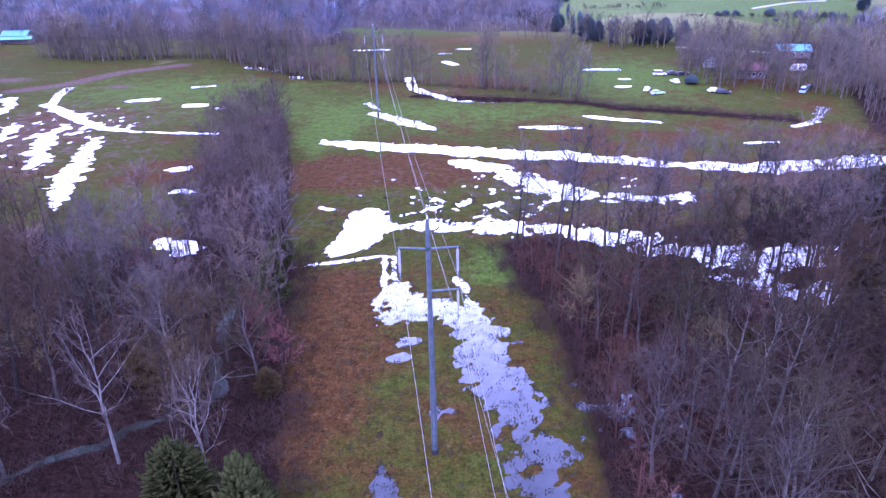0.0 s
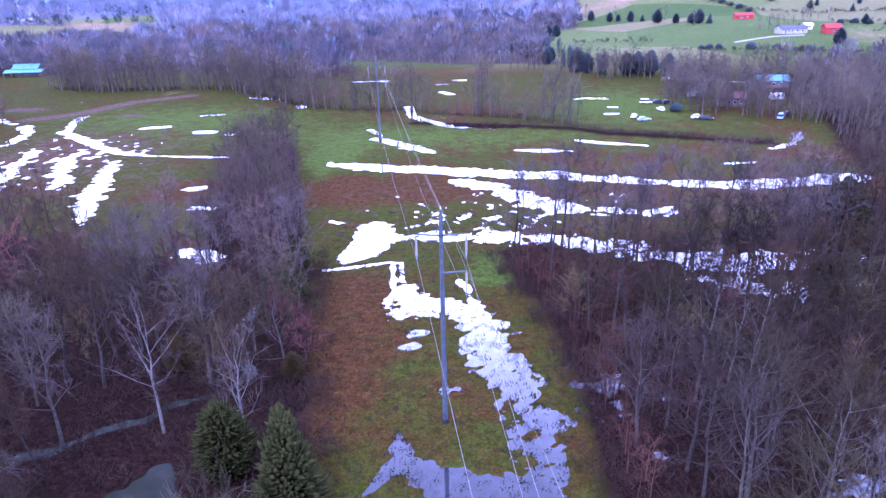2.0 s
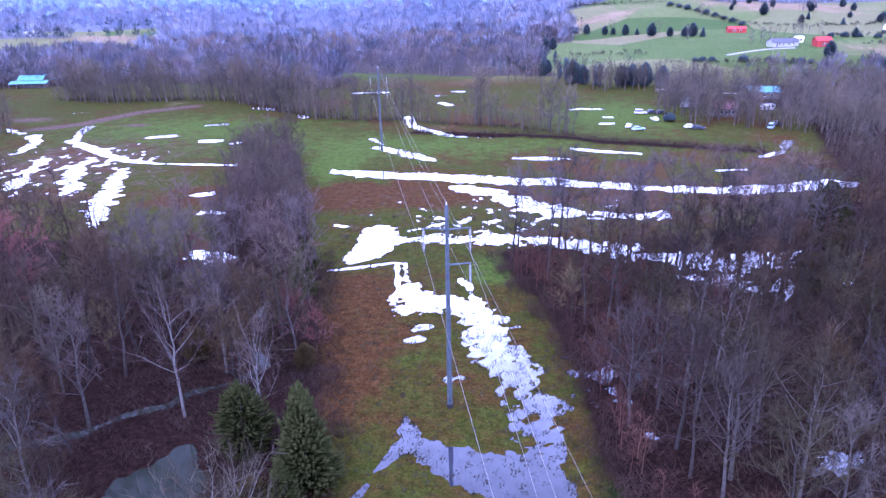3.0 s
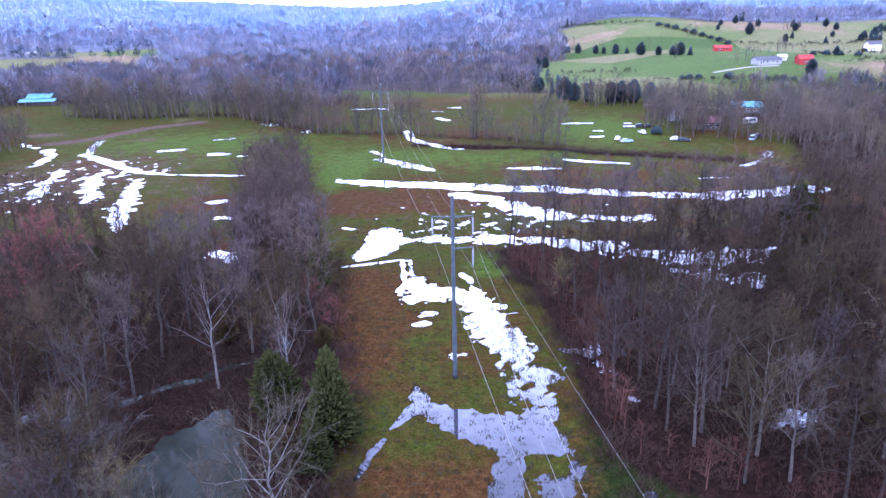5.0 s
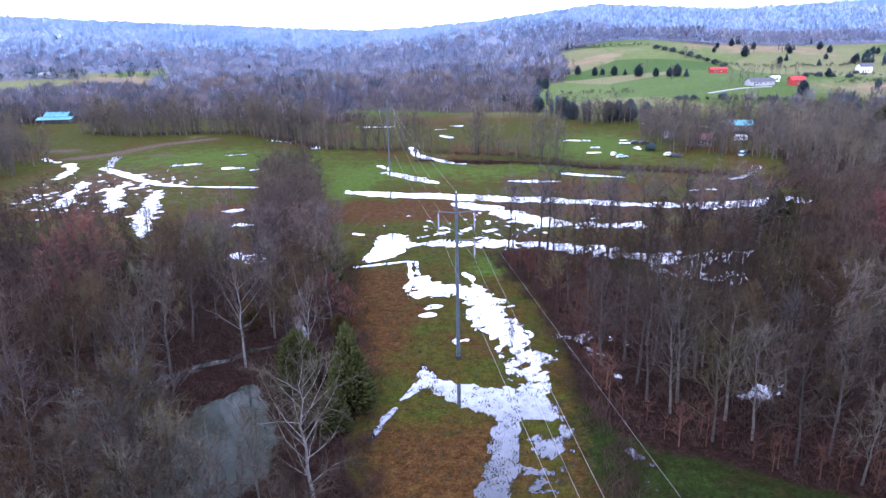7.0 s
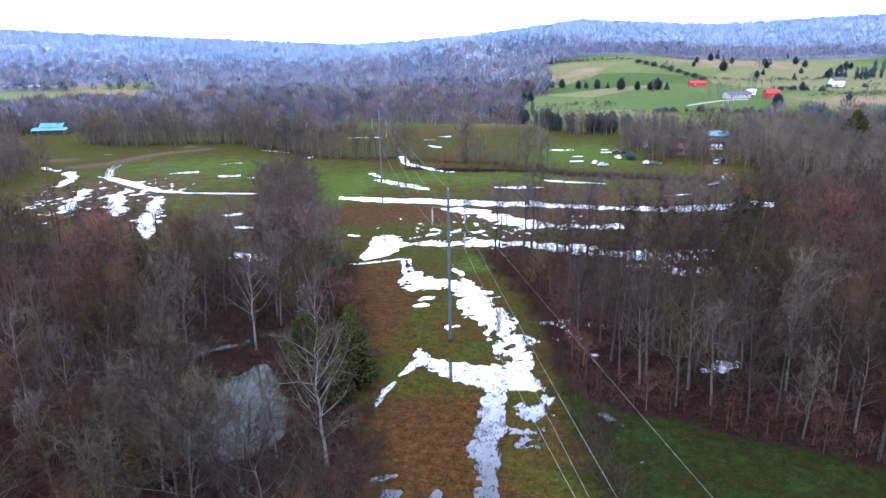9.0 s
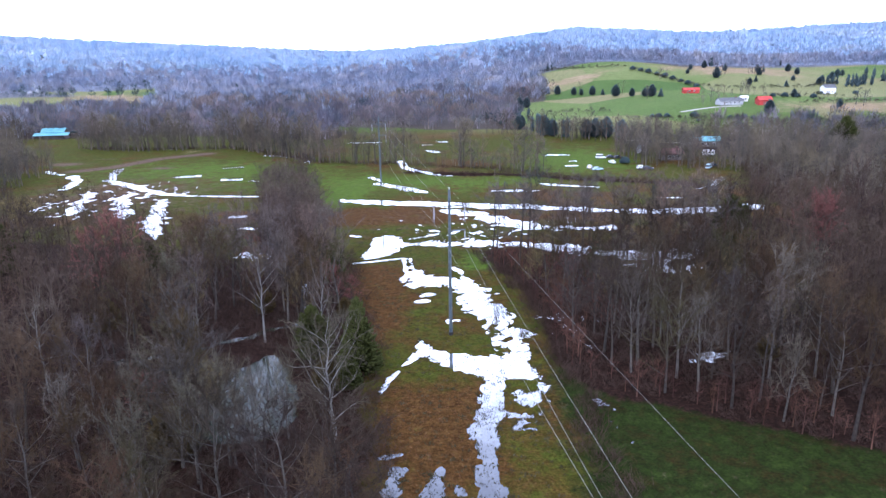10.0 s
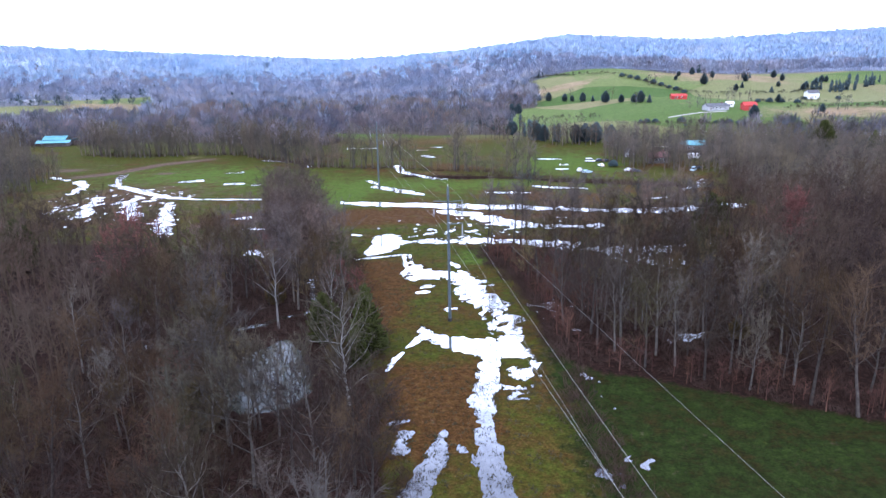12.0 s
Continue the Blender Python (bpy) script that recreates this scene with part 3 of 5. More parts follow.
def ground_material():
    m = bpy.data.materials.new("winter_pasture")
    m.use_nodes = True
    nt = m.node_tree
    b = nt.nodes["Principled BSDF"]
    pos = nt.nodes.new("ShaderNodeNewGeometry").outputs["Position"]

    def attr(key):
        a = nt.nodes.new("ShaderNodeAttribute")
        a.attribute_name = key
        return a.outputs["Fac"]

    def mask(key, scale, gain=1.0):
        n = math_of(nt, "SUBTRACT", noise_of(nt, pos, scale, 8, 0.78), 0.5)
        s = math_of(nt, "ADD", math_of(nt, "MULTIPLY", attr(key), gain), math_of(nt, "MULTIPLY", n, 2.4))
        return math_of(nt, "MULTIPLY", math_of(nt, "SUBTRACT", s, 0.25), 2.0, True)

    grass = ramp_of(nt, noise_of(nt, pos, 0.16, 10, 0.8), [(0.3, (0.0500, 0.0310, 0.0075)), (0.43, (0.0430, 0.0370, 0.0060)), (0.56, (0.0350, 0.0430, 0.0056)), (0.75, (0.0560, 0.0600, 0.0105))])
    straw = ramp_of(nt, noise_of(nt, pos, 0.9, 8, 0.75), [(0.3, (0.0270, 0.0125, 0.0040)), (0.5, (0.0500, 0.0240, 0.0068)), (0.7, (0.0760, 0.0420, 0.0130))])
    leaves = ramp_of(nt, noise_of(nt, pos, 4.5, 3, 0.8), [(0.58, (0.0, 0.0, 0.0)), (0.66, (1.0, 1.0, 1.0))])
    straw = mix_of(nt, math_of(nt, "MULTIPLY", leaves, 0.55), straw, (0.135, 0.072, 0.042))
    vor = nt.nodes.new("ShaderNodeTexVoronoi")
    vor.inputs["Scale"].default_value = 0.0085
    nt.links.new(pos, vor.inputs["Vector"])
    sep = nt.nodes.new("ShaderNodeSeparateColor")
    nt.links.new(vor.outputs["Color"], sep.inputs["Color"])
    plots = math_of(nt, "ADD", math_of(nt, "MULTIPLY", sep.outputs[0], 0.8), math_of(nt, "MULTIPLY", noise_of(nt, pos, 0.02, 5, 0.6), 0.35))
    hay = ramp_of(nt, plots, [(0.22, (0.052, 0.088, 0.022)), (0.45, (0.085, 0.118, 0.032)), (0.66, (0.120, 0.138, 0.048)), (0.88, (0.155, 0.142, 0.066))])
    green = ramp_of(nt, noise_of(nt, pos, 0.5, 6, 0.7), [(0.3, (0.0360, 0.0600, 0.0070)), (0.7, (0.0660, 0.0960, 0.0130))])
    litter = ramp_of(nt, noise_of(nt, pos, 1.4, 8, 0.75), [(0.3, (0.0075, 0.0042, 0.0032)), (0.5, (0.0165, 0.0088, 0.0064)), (0.7, (0.0310, 0.0170, 0.0125))])
    soil = ramp_of(nt, noise_of(nt, pos, 1.0, 6), [(0.3, (0.0516, 0.0344, 0.0241)), (0.7, (0.1118, 0.0757, 0.0516))])
    col = mix_of(nt, mask("dry", 0.12), grass, straw)
    col = mix_of(nt, mask("lush", 0.18), col, green)
    # wet dark-green grass, its colour lowered further for the lens's dim corner
    dim_sedge = ramp_of(nt, noise_of(nt, pos, 0.25, 8, 0.75), [(0.3, (0.0210, 0.0140, 0.0046)), (0.5, (0.0130, 0.0180, 0.0042)), (0.7, (0.0200, 0.0310, 0.0058))])
    col = mix_of(nt, mask("dim_sedge", 0.2), col, dim_sedge)
    col = mix_of(nt, attr("hay"), col, hay)
    stubble = ramp_of(nt, noise_of(nt, pos, 0.06, 6, 0.7), [(0.3, (0.16, 0.115, 0.062)), (0.7, (0.25, 0.18, 0.11))])
    col = mix_of(nt, mask("tan", 0.03), col, stubble)
    col = mix_of(nt, mask("mud", 0.6), col, soil)
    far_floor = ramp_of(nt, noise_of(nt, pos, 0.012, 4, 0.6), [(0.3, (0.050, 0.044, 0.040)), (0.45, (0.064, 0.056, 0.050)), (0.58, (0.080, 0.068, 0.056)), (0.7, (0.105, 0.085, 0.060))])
    # pale bluish floor: distance haze painted into the ground's base colour
    hazed_floor = ramp_of(nt, noise_of(nt, pos, 0.009, 4, 0.6), [(0.3, (0.23, 0.28, 0.39)), (0.5, (0.29, 0.34, 0.44)), (0.7, (0.34, 0.37, 0.45))])
    far_floor = mix_of(nt, attr("hill"), far_floor, hazed_floor)
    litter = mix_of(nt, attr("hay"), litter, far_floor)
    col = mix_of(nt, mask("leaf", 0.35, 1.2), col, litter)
    for grain, lo, hi in ((3.0, 0.5, 1.4), (0.7, 0.6, 1.4)):
        tufts = ramp_of(nt, noise_of(nt, pos, grain, 5, 0.8), [(0.32, (lo, lo, lo)), (0.68, (hi, hi, hi))])
        col = mix_of(nt, 1.0, col, tufts, "MULTIPLY")
    nt.links.new(col, b.inputs["Base Color"])
    b.inputs["Roughness"].default_value, b.inputs["Specular IOR Level"].default_value = 0.95, 0.03
    bn = nt.nodes.new("ShaderNodeBump")
    bn.inputs["Strength"].default_value, bn.inputs["Distance"].default_value = 0.7, 0.15
    nt.links.new(noise_of(nt, pos, 2.5, 6, 0.8), bn.inputs["Height"])
    nt.links.new(bn.outputs["Normal"], b.inputs["Normal"])
    return m


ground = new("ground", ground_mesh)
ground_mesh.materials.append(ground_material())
tagged(ground, "wet winter pasture and leaf-strewn woodland floor", "ground", kind="structure")


def water_material(name, stops, gain):
    """Murky shallow water: a dull body under a clear glossy surface whose gloss grows towards grazing view."""
    m = bpy.data.materials.new(name)
    m.use_nodes = True
    nt = m.node_tree
    nt.nodes.remove(nt.nodes["Principled BSDF"])
    pos = nt.nodes.new("ShaderNodeNewGeometry").outputs["Position"]
    body, gloss, both, fres = [nt.nodes.new("ShaderNode" + k) for k in ("BsdfDiffuse", "BsdfGlossy", "MixShader", "Fresnel")]
    nt.links.new(ramp_of(nt, noise_of(nt, pos, 0.3, 4), stops), body.inputs["Color"])
    gloss.inputs["Roughness"].default_value, gloss.inputs["Color"].default_value = 0.04, (1, 1, 1, 1)
    fres.inputs["IOR"].default_value = 1.6
    sheen = math_of(nt, "ADD", math_of(nt, "MULTIPLY", noise_of(nt, pos, 0.35, 3, 0.55), 0.8), 0.6)
    bn = nt.nodes.new("ShaderNodeBump")
    bn.inputs["Strength"].default_value, bn.inputs["Distance"].default_value = 0.05, 0.02
    nt.links.new(noise_of(nt, pos, 1.5, 4), bn.inputs["Height"])
    nt.links.new(bn.outputs["Normal"], gloss.inputs["Normal"])
    nt.links.new(math_of(nt, "MULTIPLY", math_of(nt, "POWER", fres.outputs["Fac"], 4.0), math_of(nt, "MULTIPLY", sheen, gain), True), both.inputs["Fac"])
    nt.links.new(body.outputs["BSDF"], both.inputs[1])
    nt.links.new(gloss.outputs["BSDF"], both.inputs[2])
    nt.links.new(both.outputs["Shader"], nt.nodes["Material Output"].inputs["Surface"])
    return m


water_mesh = sheet_mesh("flood_water", np.linspace(-185, 130, 8), np.linspace(-60, 323, 8), np.full(64, -0.05))
water = tagged(new("water", water_mesh), "shallow flood water standing in the pasture", "flood water", kind="structure")
water_mesh.materials.append(water_material("flood_water", [(0.3, (0.013, 0.015, 0.020)), (0.7, (0.026, 0.028, 0.036))], 2900.0))

POND_WATER = water_material("pond_water", [(0.3, (0.016, 0.019, 0.013)), (0.7, (0.026, 0.030, 0.020))], 310.0)
pond_mesh = sheet_mesh("pond", np.linspace(-60, -21.5, 3), np.linspace(6, 82, 3), np.full(9, -0.043))
pond_mesh.materials.append(POND_WATER)
tagged(new("water_pond", pond_mesh), "murky green pond and creek in the woods", "pond", kind="structure")


# ---- trees ----
class Sticks:
    """Collects tapered sticks as triangles."""

    def __init__(self):
        self.co, self.tri, self.n = [], [], 0

    def stick(self, pts, radii, sides):
        """A tapered tube along pts; it ends in a point."""
        rings = []
        for k, (p, r) in enumerate(zip(pts, radii)):
            way = (pts[min(k + 1, len(pts) - 1)] - pts[max(k - 1, 0)])
            way = way / (np.linalg.norm(way) + 1e-9)
            u = np.cross(way, (0.31, 0.95, 0.05) if abs(way[2]) > 0.8 else (0, 0, 1))
            u = u / (np.linalg.norm(u) + 1e-9)
            v = np.cross(way, u)
            if k == len(pts) - 1:
                self.co.append(p[None])
                rings.append([self.n])
                self.n += 1
            else:
                a = np.arange(sides) * 2 * np.pi / sides
                self.co.append(p + r * (np.cos(a)[:, None] * u + np.sin(a)[:, None] * v))
                rings.append(list(range(self.n, self.n + sides)))
                self.n += sides
        for a, b in zip(rings, rings[1:]):
            for k in range(sides):
                j = (k + 1) % sides
                if len(b) == 1:
                    self.tri.append((a[k], a[j], b[0]))
                else:
                    self.tri.append((a[k], a[j], b[j]))
                    self.tri.append((a[k], b[j], b[k]))

    def sliver(self, a, b, w, rng):
        """A fine twig: one thin tapered blade from a to b."""
        side = np.cross(b - a, rng.normal(0, 1, 3))
        side = side / (np.linalg.norm(side) + 1e-9) * w
        self.co.append(np.stack([a - side, a + side, b]))
        self.tri.append((self.n, self.n + 1, self.n + 2))
        self.n += 3

    def arrays(self):
        return np.concatenate(self.co), np.array(self.tri)

    def mesh(self, name, mat):
        me = tri_mesh(name, *self.arrays())
        me.materials.append(mat)
        return me


def grow(seed, height, spread=0.36, low=0.22, limbs=14, subs=7, twigs=14, up=1.0, thick=1.0, fine_limbs=False):
    """Trunk-and-limb sticks and twig sticks of a bare deciduous tree, its base at the origin."""
    rng = np.random.default_rng(seed)
    wood, fine = Sticks(), Sticks()
    n = 6
    lean = rng.normal(0, 0.04, 2)
    line = [np.array([lean[0] * height * f + rng.normal(0, 0.014) * height * f, lean[1] * height * f + rng.normal(0, 0.014) * height * f, 0.88 * height * f]) for f in np.linspace(0, 1, n + 1)]
    line[0][2] = -0.3
    r0 = 0.0125 * height * thick
    wood.stick(line, [r0 * (1 - 0.9 * f ** 0.8) + 0.012 for f in np.linspace(0, 1, n + 1)], 4 if fine_limbs else 6)
    for i in range(limbs):
        g = (i + rng.random()) / limbs
        f = low / 0.88 + (0.97 - low / 0.88) * g
        k = min(int(f * n), n - 1)
        base = line[k] * (1 - (f * n - k)) + line[k + 1] * (f * n - k)
        az = i * 2.4 + rng.normal(0, 0.4)
        size = height * spread * (0.72 + 0.5 * math.sin(math.pi * g ** 0.8)) * (1 - 0.38 * g) * rng.uniform(0.75, 1.25)
        el = up * rng.uniform(0.22, 0.9) + 0.45 * g
        way = np.array([np.cos(az) * np.cos(el), np.sin(az) * np.cos(el), np.sin(el)])
        pts = [base]
        for q in range(3):
            way = way + np.array([0, 0, 0.12]) + rng.normal(0, 0.17, 3)
            way = way / np.linalg.norm(way)
            pts.append(pts[-1] + way * size / 3)
        lr = max(r0 * 0.36 * (1 - 0.55 * f), 0.02)
        (fine if fine_limbs else wood).stick(pts, [lr, lr * 0.7, lr * 0.4, 0.01], 3 if fine_limbs else 4)
        for j in range(subs):
            h = 0.2 + 0.78 * (j + rng.random()) / subs
            k2 = min(int(h * 3), 2)
            b2 = pts[k2] * (1 - (h * 3 - k2)) + pts[k2 + 1] * (h * 3 - k2)
            w2 = way + rng.normal(0, 0.7, 3) + np.array([0, 0, 0.1])
            w2 = w2 / np.linalg.norm(w2)
            l2 = size * rng.uniform(0.28, 0.55)
            tip = b2 + w2 * l2 + rng.normal(0, 0.1, 3) * l2 + np.array([0, 0, 0.1]) * l2
            if fine_limbs:
                fine.stick([b2, tip], [0.03 * thick, 0], 3)
            else:
                fine.stick([b2, b2 * 0.5 + tip * 0.5 + rng.normal(0, 0.07, 3) * l2, tip], [0.036 * thick, 0.024 * thick, 0], 3)
            for q in range(twigs):
                g2 = 0.1 + 0.9 * rng.random()
                b3 = b2 * (1 - g2) + tip * g2
                w3 = w2 + rng.normal(0, 0.7, 3) + np.array([0, 0, 0.15])
                w3 = w3 / np.linalg.norm(w3)
                fine.sliver(b3, b3 + w3 * rng.uniform(0.5, 1.3) * (0.35 + 0.05 * height), 0.017 * thick, rng)
    return wood, fine


def tree(name, seed, height, bark, twig, label, category, **shape):
    """A bare tree: an empty at its foot with a trunk and a crown."""
    wood, fine = grow(seed, height, **shape)
    top = tagged(new(name), label, category)
    for key, sticks, mat in (("trunk", wood, bark), ("crown", fine, twig)):
        ob = new(key, sticks.mesh(key, mat))
        ob.parent = top
    return top


def cedar(name, seed, height, width, label, blunt=False, leaf=None, sprays=1500, girth=0.15):
    """An evergreen: a trunk and a ragged cone of many small upswept sprays."""
    rng = np.random.default_rng(seed)
    top = tagged(new(name), label, "evergreen tree", group="evergreens")
    t = Sticks()
    t.stick([np.array([0, 0, -0.3]), np.array([0, 0, height * 0.5]), np.array([0, 0, height])], [0.02 * height, 0.012 * height, 0], 6)
    ob = new("trunk", t.mesh("trunk", BARK))
    ob.parent = top
    c = Sticks()
    for i in range(sprays):
        f = rng.random() ** 1.3
        z = height * (0.08 + 0.9 * f)
        lump = 0.75 + 0.35 * math.sin(3 * z + seed) * math.sin(2.1 * i)
        r = width * (math.sin(math.pi * (0.22 + 0.76 * f)) ** 0.8 if blunt else (1 - f) ** 0.75) * lump
        az = rng.random() * 6.283
        inner = rng.uniform(0.35, 0.9)
        a = np.array([math.cos(az) * r * inner, math.sin(az) * r * inner, z - 0.3])
        b = np.array([math.cos(az) * r * 1.12, math.sin(az) * r * 1.12, z + 0.35 + rng.normal(0, 0.2)]) + rng.normal(0, 0.12, 3)
        c.stick([a, (a * 0.45 + b * 0.55), b], [0.4 * girth, girth * rng.uniform(0.6, 1.3), 0], 4)
    ob = new("crown", c.mesh("crown", leaf or CEDAR))
    ob.parent = top
    return top


def height_at(x, y):
    """The ground's height by the grid that the ground was laid on."""
    i = min(max(int(np.searchsorted(gxs, x)) - 1, 0), len(gxs) - 2)
    j = min(max(int(np.searchsorted(gys, y)) - 1, 0), len(gys) - 2)
    u, v = (x - gxs[i]) / (gxs[i + 1] - gxs[i]), (y - gys[j]) / (gys[j + 1] - gys[j])
    return float((land[j, i] * (1 - u) + land[j, i + 1] * u) * (1 - v) + (land[j + 1, i] * (1 - u) + land[j + 1, i + 1] * u) * v)


def scatter(rng, box, spacing, test):
    """Points at least about `spacing` apart within a box where test holds, by jittered rows."""
    x0, x1, y0, y1 = box
    out = []
    for i, y in enumerate(np.arange(y0, y1, spacing * 0.9)):
        for x in np.arange(x0 + (i % 2) * spacing / 2, x1, spacing):
            px, py = x + rng.uniform(-0.4, 0.4) * spacing, y + rng.uniform(-0.4, 0.4) * spacing
            if test(px, py):
                out.append((px, py))
    return out


POND = [(-33.8, 40.5, 2.2), (-34.0, 34.5, 5.2), (-33.5, 28.0, 7.6), (-32.3, 23.5, 6.9)]


def inside(x, y, spine):
    return chain(np.array([x]), np.array([y]), spine)[0] < 0


def seen_side(x, y):
    """Within the land that lies before the flight and a little beyond its sides."""
    return y > -28 and abs(x + 3) < 0.70 * (y + 64) + 18


def in_left_wood(x, y):
    return seen_side(x, y) and x < edge_left(y) - 1.0 and y < back_left(x) and not inside(x, y, POND)


def in_right_wood(x, y):
    return seen_side(x, y) and x > edge_right(y) + 1.0 and front_right(x) < y < back_right(x)


def in_hedge_row(x, y):
    return inside(x, y, HEDGE)


rng = np.random.default_rng(7)
KINDS = []
for seed, h, bark, twig, label, shape in (
        (11, 15.0, BARK_GREY, TWIG, "tall bare grey-barked woodland tree", dict(spread=0.40)),
        (12, 13.5, BARK, TWIG, "bare grey woodland tree with a rounded crown", dict(spread=0.42, low=0.2)),
        (13, 16.5, BARK, TWIG_BROWN, "tall bare brown-twigged woodland tree", dict(spread=0.33, low=0.30)),
        (14, 12.5, BARK_GREY, TWIG_OLIVE, "bare mossy olive-brown tree with a wide crown", dict(spread=0.44, low=0.16)),
        (15, 14.5, BARK_GREY, TWIG_PALE, "bare tree with pale lichen-grey twigs", dict(spread=0.36)),
        (16, 9.0, BARK, TWIG_BROWN, "small bare understorey tree with fine twigs", dict(spread=0.48, low=0.1)),
        (17, 11.5, BARK, TWIG_RED, "bare tree with red budding twigs", dict(spread=0.44, low=0.18, twigs=34)),
        (18, 10.0, BARK, TWIG_YELLOW, "bare tree with yellowish budding twigs", dict(spread=0.44, low=0.18, twigs=20))):
    KINDS.append(tree("bare_tree", seed, h, bark, twig, label, "tree", **shape))
MIDDLE = []
for seed, h, twig, label, shape in (
        (21, 15.0, TWIG_FAR, "tall bare grey tree at the back of the woods", dict(spread=0.38)),
        (22, 14.0, TWIG_FAR, "bare brown tree at the back of the woods", dict(spread=0.42, low=0.2)),
        (23, 16.5, TWIG_FAR, "tall slender bare tree at the back of the woods", dict(spread=0.3, low=0.34)),
        (24, 12.5, TWIG_FAR, "bare grey tree with a round crown", dict(spread=0.46, low=0.15))):
    MIDDLE.append(tree("bare_tree", seed, h, BARK, twig, label, "tree", limbs=12, subs=6, twigs=16, thick=1.15, **shape))
SYCAMORE = [tree("sycamore_tree", s, h, BARK_PALE, TWIG_PALE, "bare sycamore with white bark among darker trees", "tree", spread=0.4, low=0.25, subs=6, twigs=7) for s, h in ((31, 13.5), (32, 14.5))]
WEIGHTS = [0.22, 0.18, 0.19, 0.17, 0.08, 0.15, 0.0, 0.01]
used = set()


def plant(proto, x, y, size=1.0, turn=None, group="woodland trees"):
    """Stands a tree on the ground: the model itself the first time, a copy after that."""
    m = pose(x, y, height_at(x, y), 0, 0, rng.uniform(0, 360) if turn is None else turn) @ Matrix.Scale(size, 4)
    ob = copy_thing(proto, m) if proto in used else proto
    used.add(proto)
    ob.matrix_basis = m
    return tagged(ob, group=group)


LIGHT = [grow(50 + k, h, limbs=10, subs=5, twigs=12, spread=sp, low=lo, thick=1.4, fine_limbs=True) for k, (h, sp, lo) in enumerate(((14, 0.38, 0.22), (12.5, 0.44, 0.16), (15, 0.34, 0.28), (13, 0.42, 0.2)))]
BELT = [grow(60 + k, h, limbs=11, subs=5, twigs=15, spread=sp, low=0.16, thick=1.6, fine_limbs=True) for k, (h, sp) in enumerate(((16, 0.38), (14, 0.44), (18, 0.34)))]
BELT = [[s.arrays() for s in pair] for pair in BELT]
LIGHT = [[s.arrays() for s in pair] for pair in LIGHT]


def stamp(name, places, shapes, mat, label, category, low=0.75, high=1.2):
    """Many copies of template shapes joined into one mesh of countless plants."""
    cos, tris, tones, n = [], [], [], 0
    for x, y in places:
        tone = rng.random()
        a, s = rng.uniform(0, 6.283), rng.uniform(low, high)
        z = height_at(x, y)
        for co, tri in shapes[rng.integers(len(shapes))]:
            c = co * s
            cos.append(np.stack([c[:, 0] * math.cos(a) - c[:, 1] * math.sin(a) + x, c[:, 0] * math.sin(a) + c[:, 1] * math.cos(a) + y, c[:, 2] + z], 1))
            tris.append(tri + n)
            tones.append(np.full(len(co), tone))
            n += len(co)
    me = tri_mesh(name, np.concatenate(cos), np.concatenate(tris))
    at = me.attributes.new("tone", "FLOAT", "POINT")
    at.data.foreach_set("value", np.concatenate(tones).astype(np.float32))
    me.materials.append(mat)
    return tagged(new(name, me), label, category, kind="stuff")


# single trees that stand out
for x, y, size in ((-25.7, 44, 1.05), (-36.3, 47, 1.2)):
    plant(SYCAMORE[0], x, y, size)
for x, y, size in ((29, 59, 0.95), (-63, 30, 1.0), (107, 224, 0.75), (129, 236, 0.8)):
    plant(SYCAMORE[1], x, y, size)
PALE = tree("bare_tree", 35, 15.0, BARK_PALE, TWIG_PALE, "pale grey bare tree beside a dark cedar", "tree", spread=0.42, low=0.18, limbs=20, subs=6, twigs=10, thick=1.2)
plant(PALE, -18.7, 16.3, 1.16)
for x, y, size in ((-25, 18, 0.75), (-30.5, 12.5, 0.95), (-36, 12, 1.0), (-33, 9, 0.9), (-27, 11, 0.9), (-41, 16, 0.95), (-35.5, 0, 1.0), (-37.5, 15, 1.0), (-52, 22, 1.0), (38, 40, 1.0), (30, 30, 1.0)):
    plant(KINDS[4], x, y, size)
for x, y, size in ((-72.5, 71.5, 1.4), (73, 84, 1.4), (-75, 66, 1.2), (77, 89, 1.2), (-30, 70, 0.6), (-24, 62, 0.55), (-50, 84, 0.8), (-45, 22, 0.6), (19, 78, 0.55), (26, 84, 0.6), (33, 72, 0.6), (-27.5, 66, 0.6)):
    plant(KINDS[6], x, y, size)
for x, y in ((12, 72), (24, 62), (-33, 57), (34, 88), (16, 95), (-37, 22), (-44, 70), (48, 70), (-52, 60)):
    plant(KINDS[7], x, y, 0.85)
SOLO = [(-26.5, 40.5), (-20.4, 41), (-18.7, 36), (-19.5, 31.5), (-18.8, 15.5), (-25.7, 44), (-36.3, 47), (-30.5, 80), (62.5, 103), (-22.5, 34), (-24, 36)]
for x, y in ((-114, 104), (-119, 106), (-110, 101)):
    plant(KINDS[7], x, y, 1.3)
GLADE = [(-46, 52, 5.0), (-38, 47, 5.0), (-31, 14, 4.0), (-24, 6, 3.0)]
near_places = [p for p in scatter(rng, (-58, -5, -28, 112), 6.3, in_left_wood) if not inside(*p, GLADE) or rng.random() < 0.5] + scatter(rng, (0, 58, -28, 125), 6.2, in_right_wood)
hedge_places = scatter(rng, (-80, -30, 94, 196), 4.2, in_hedge_row)
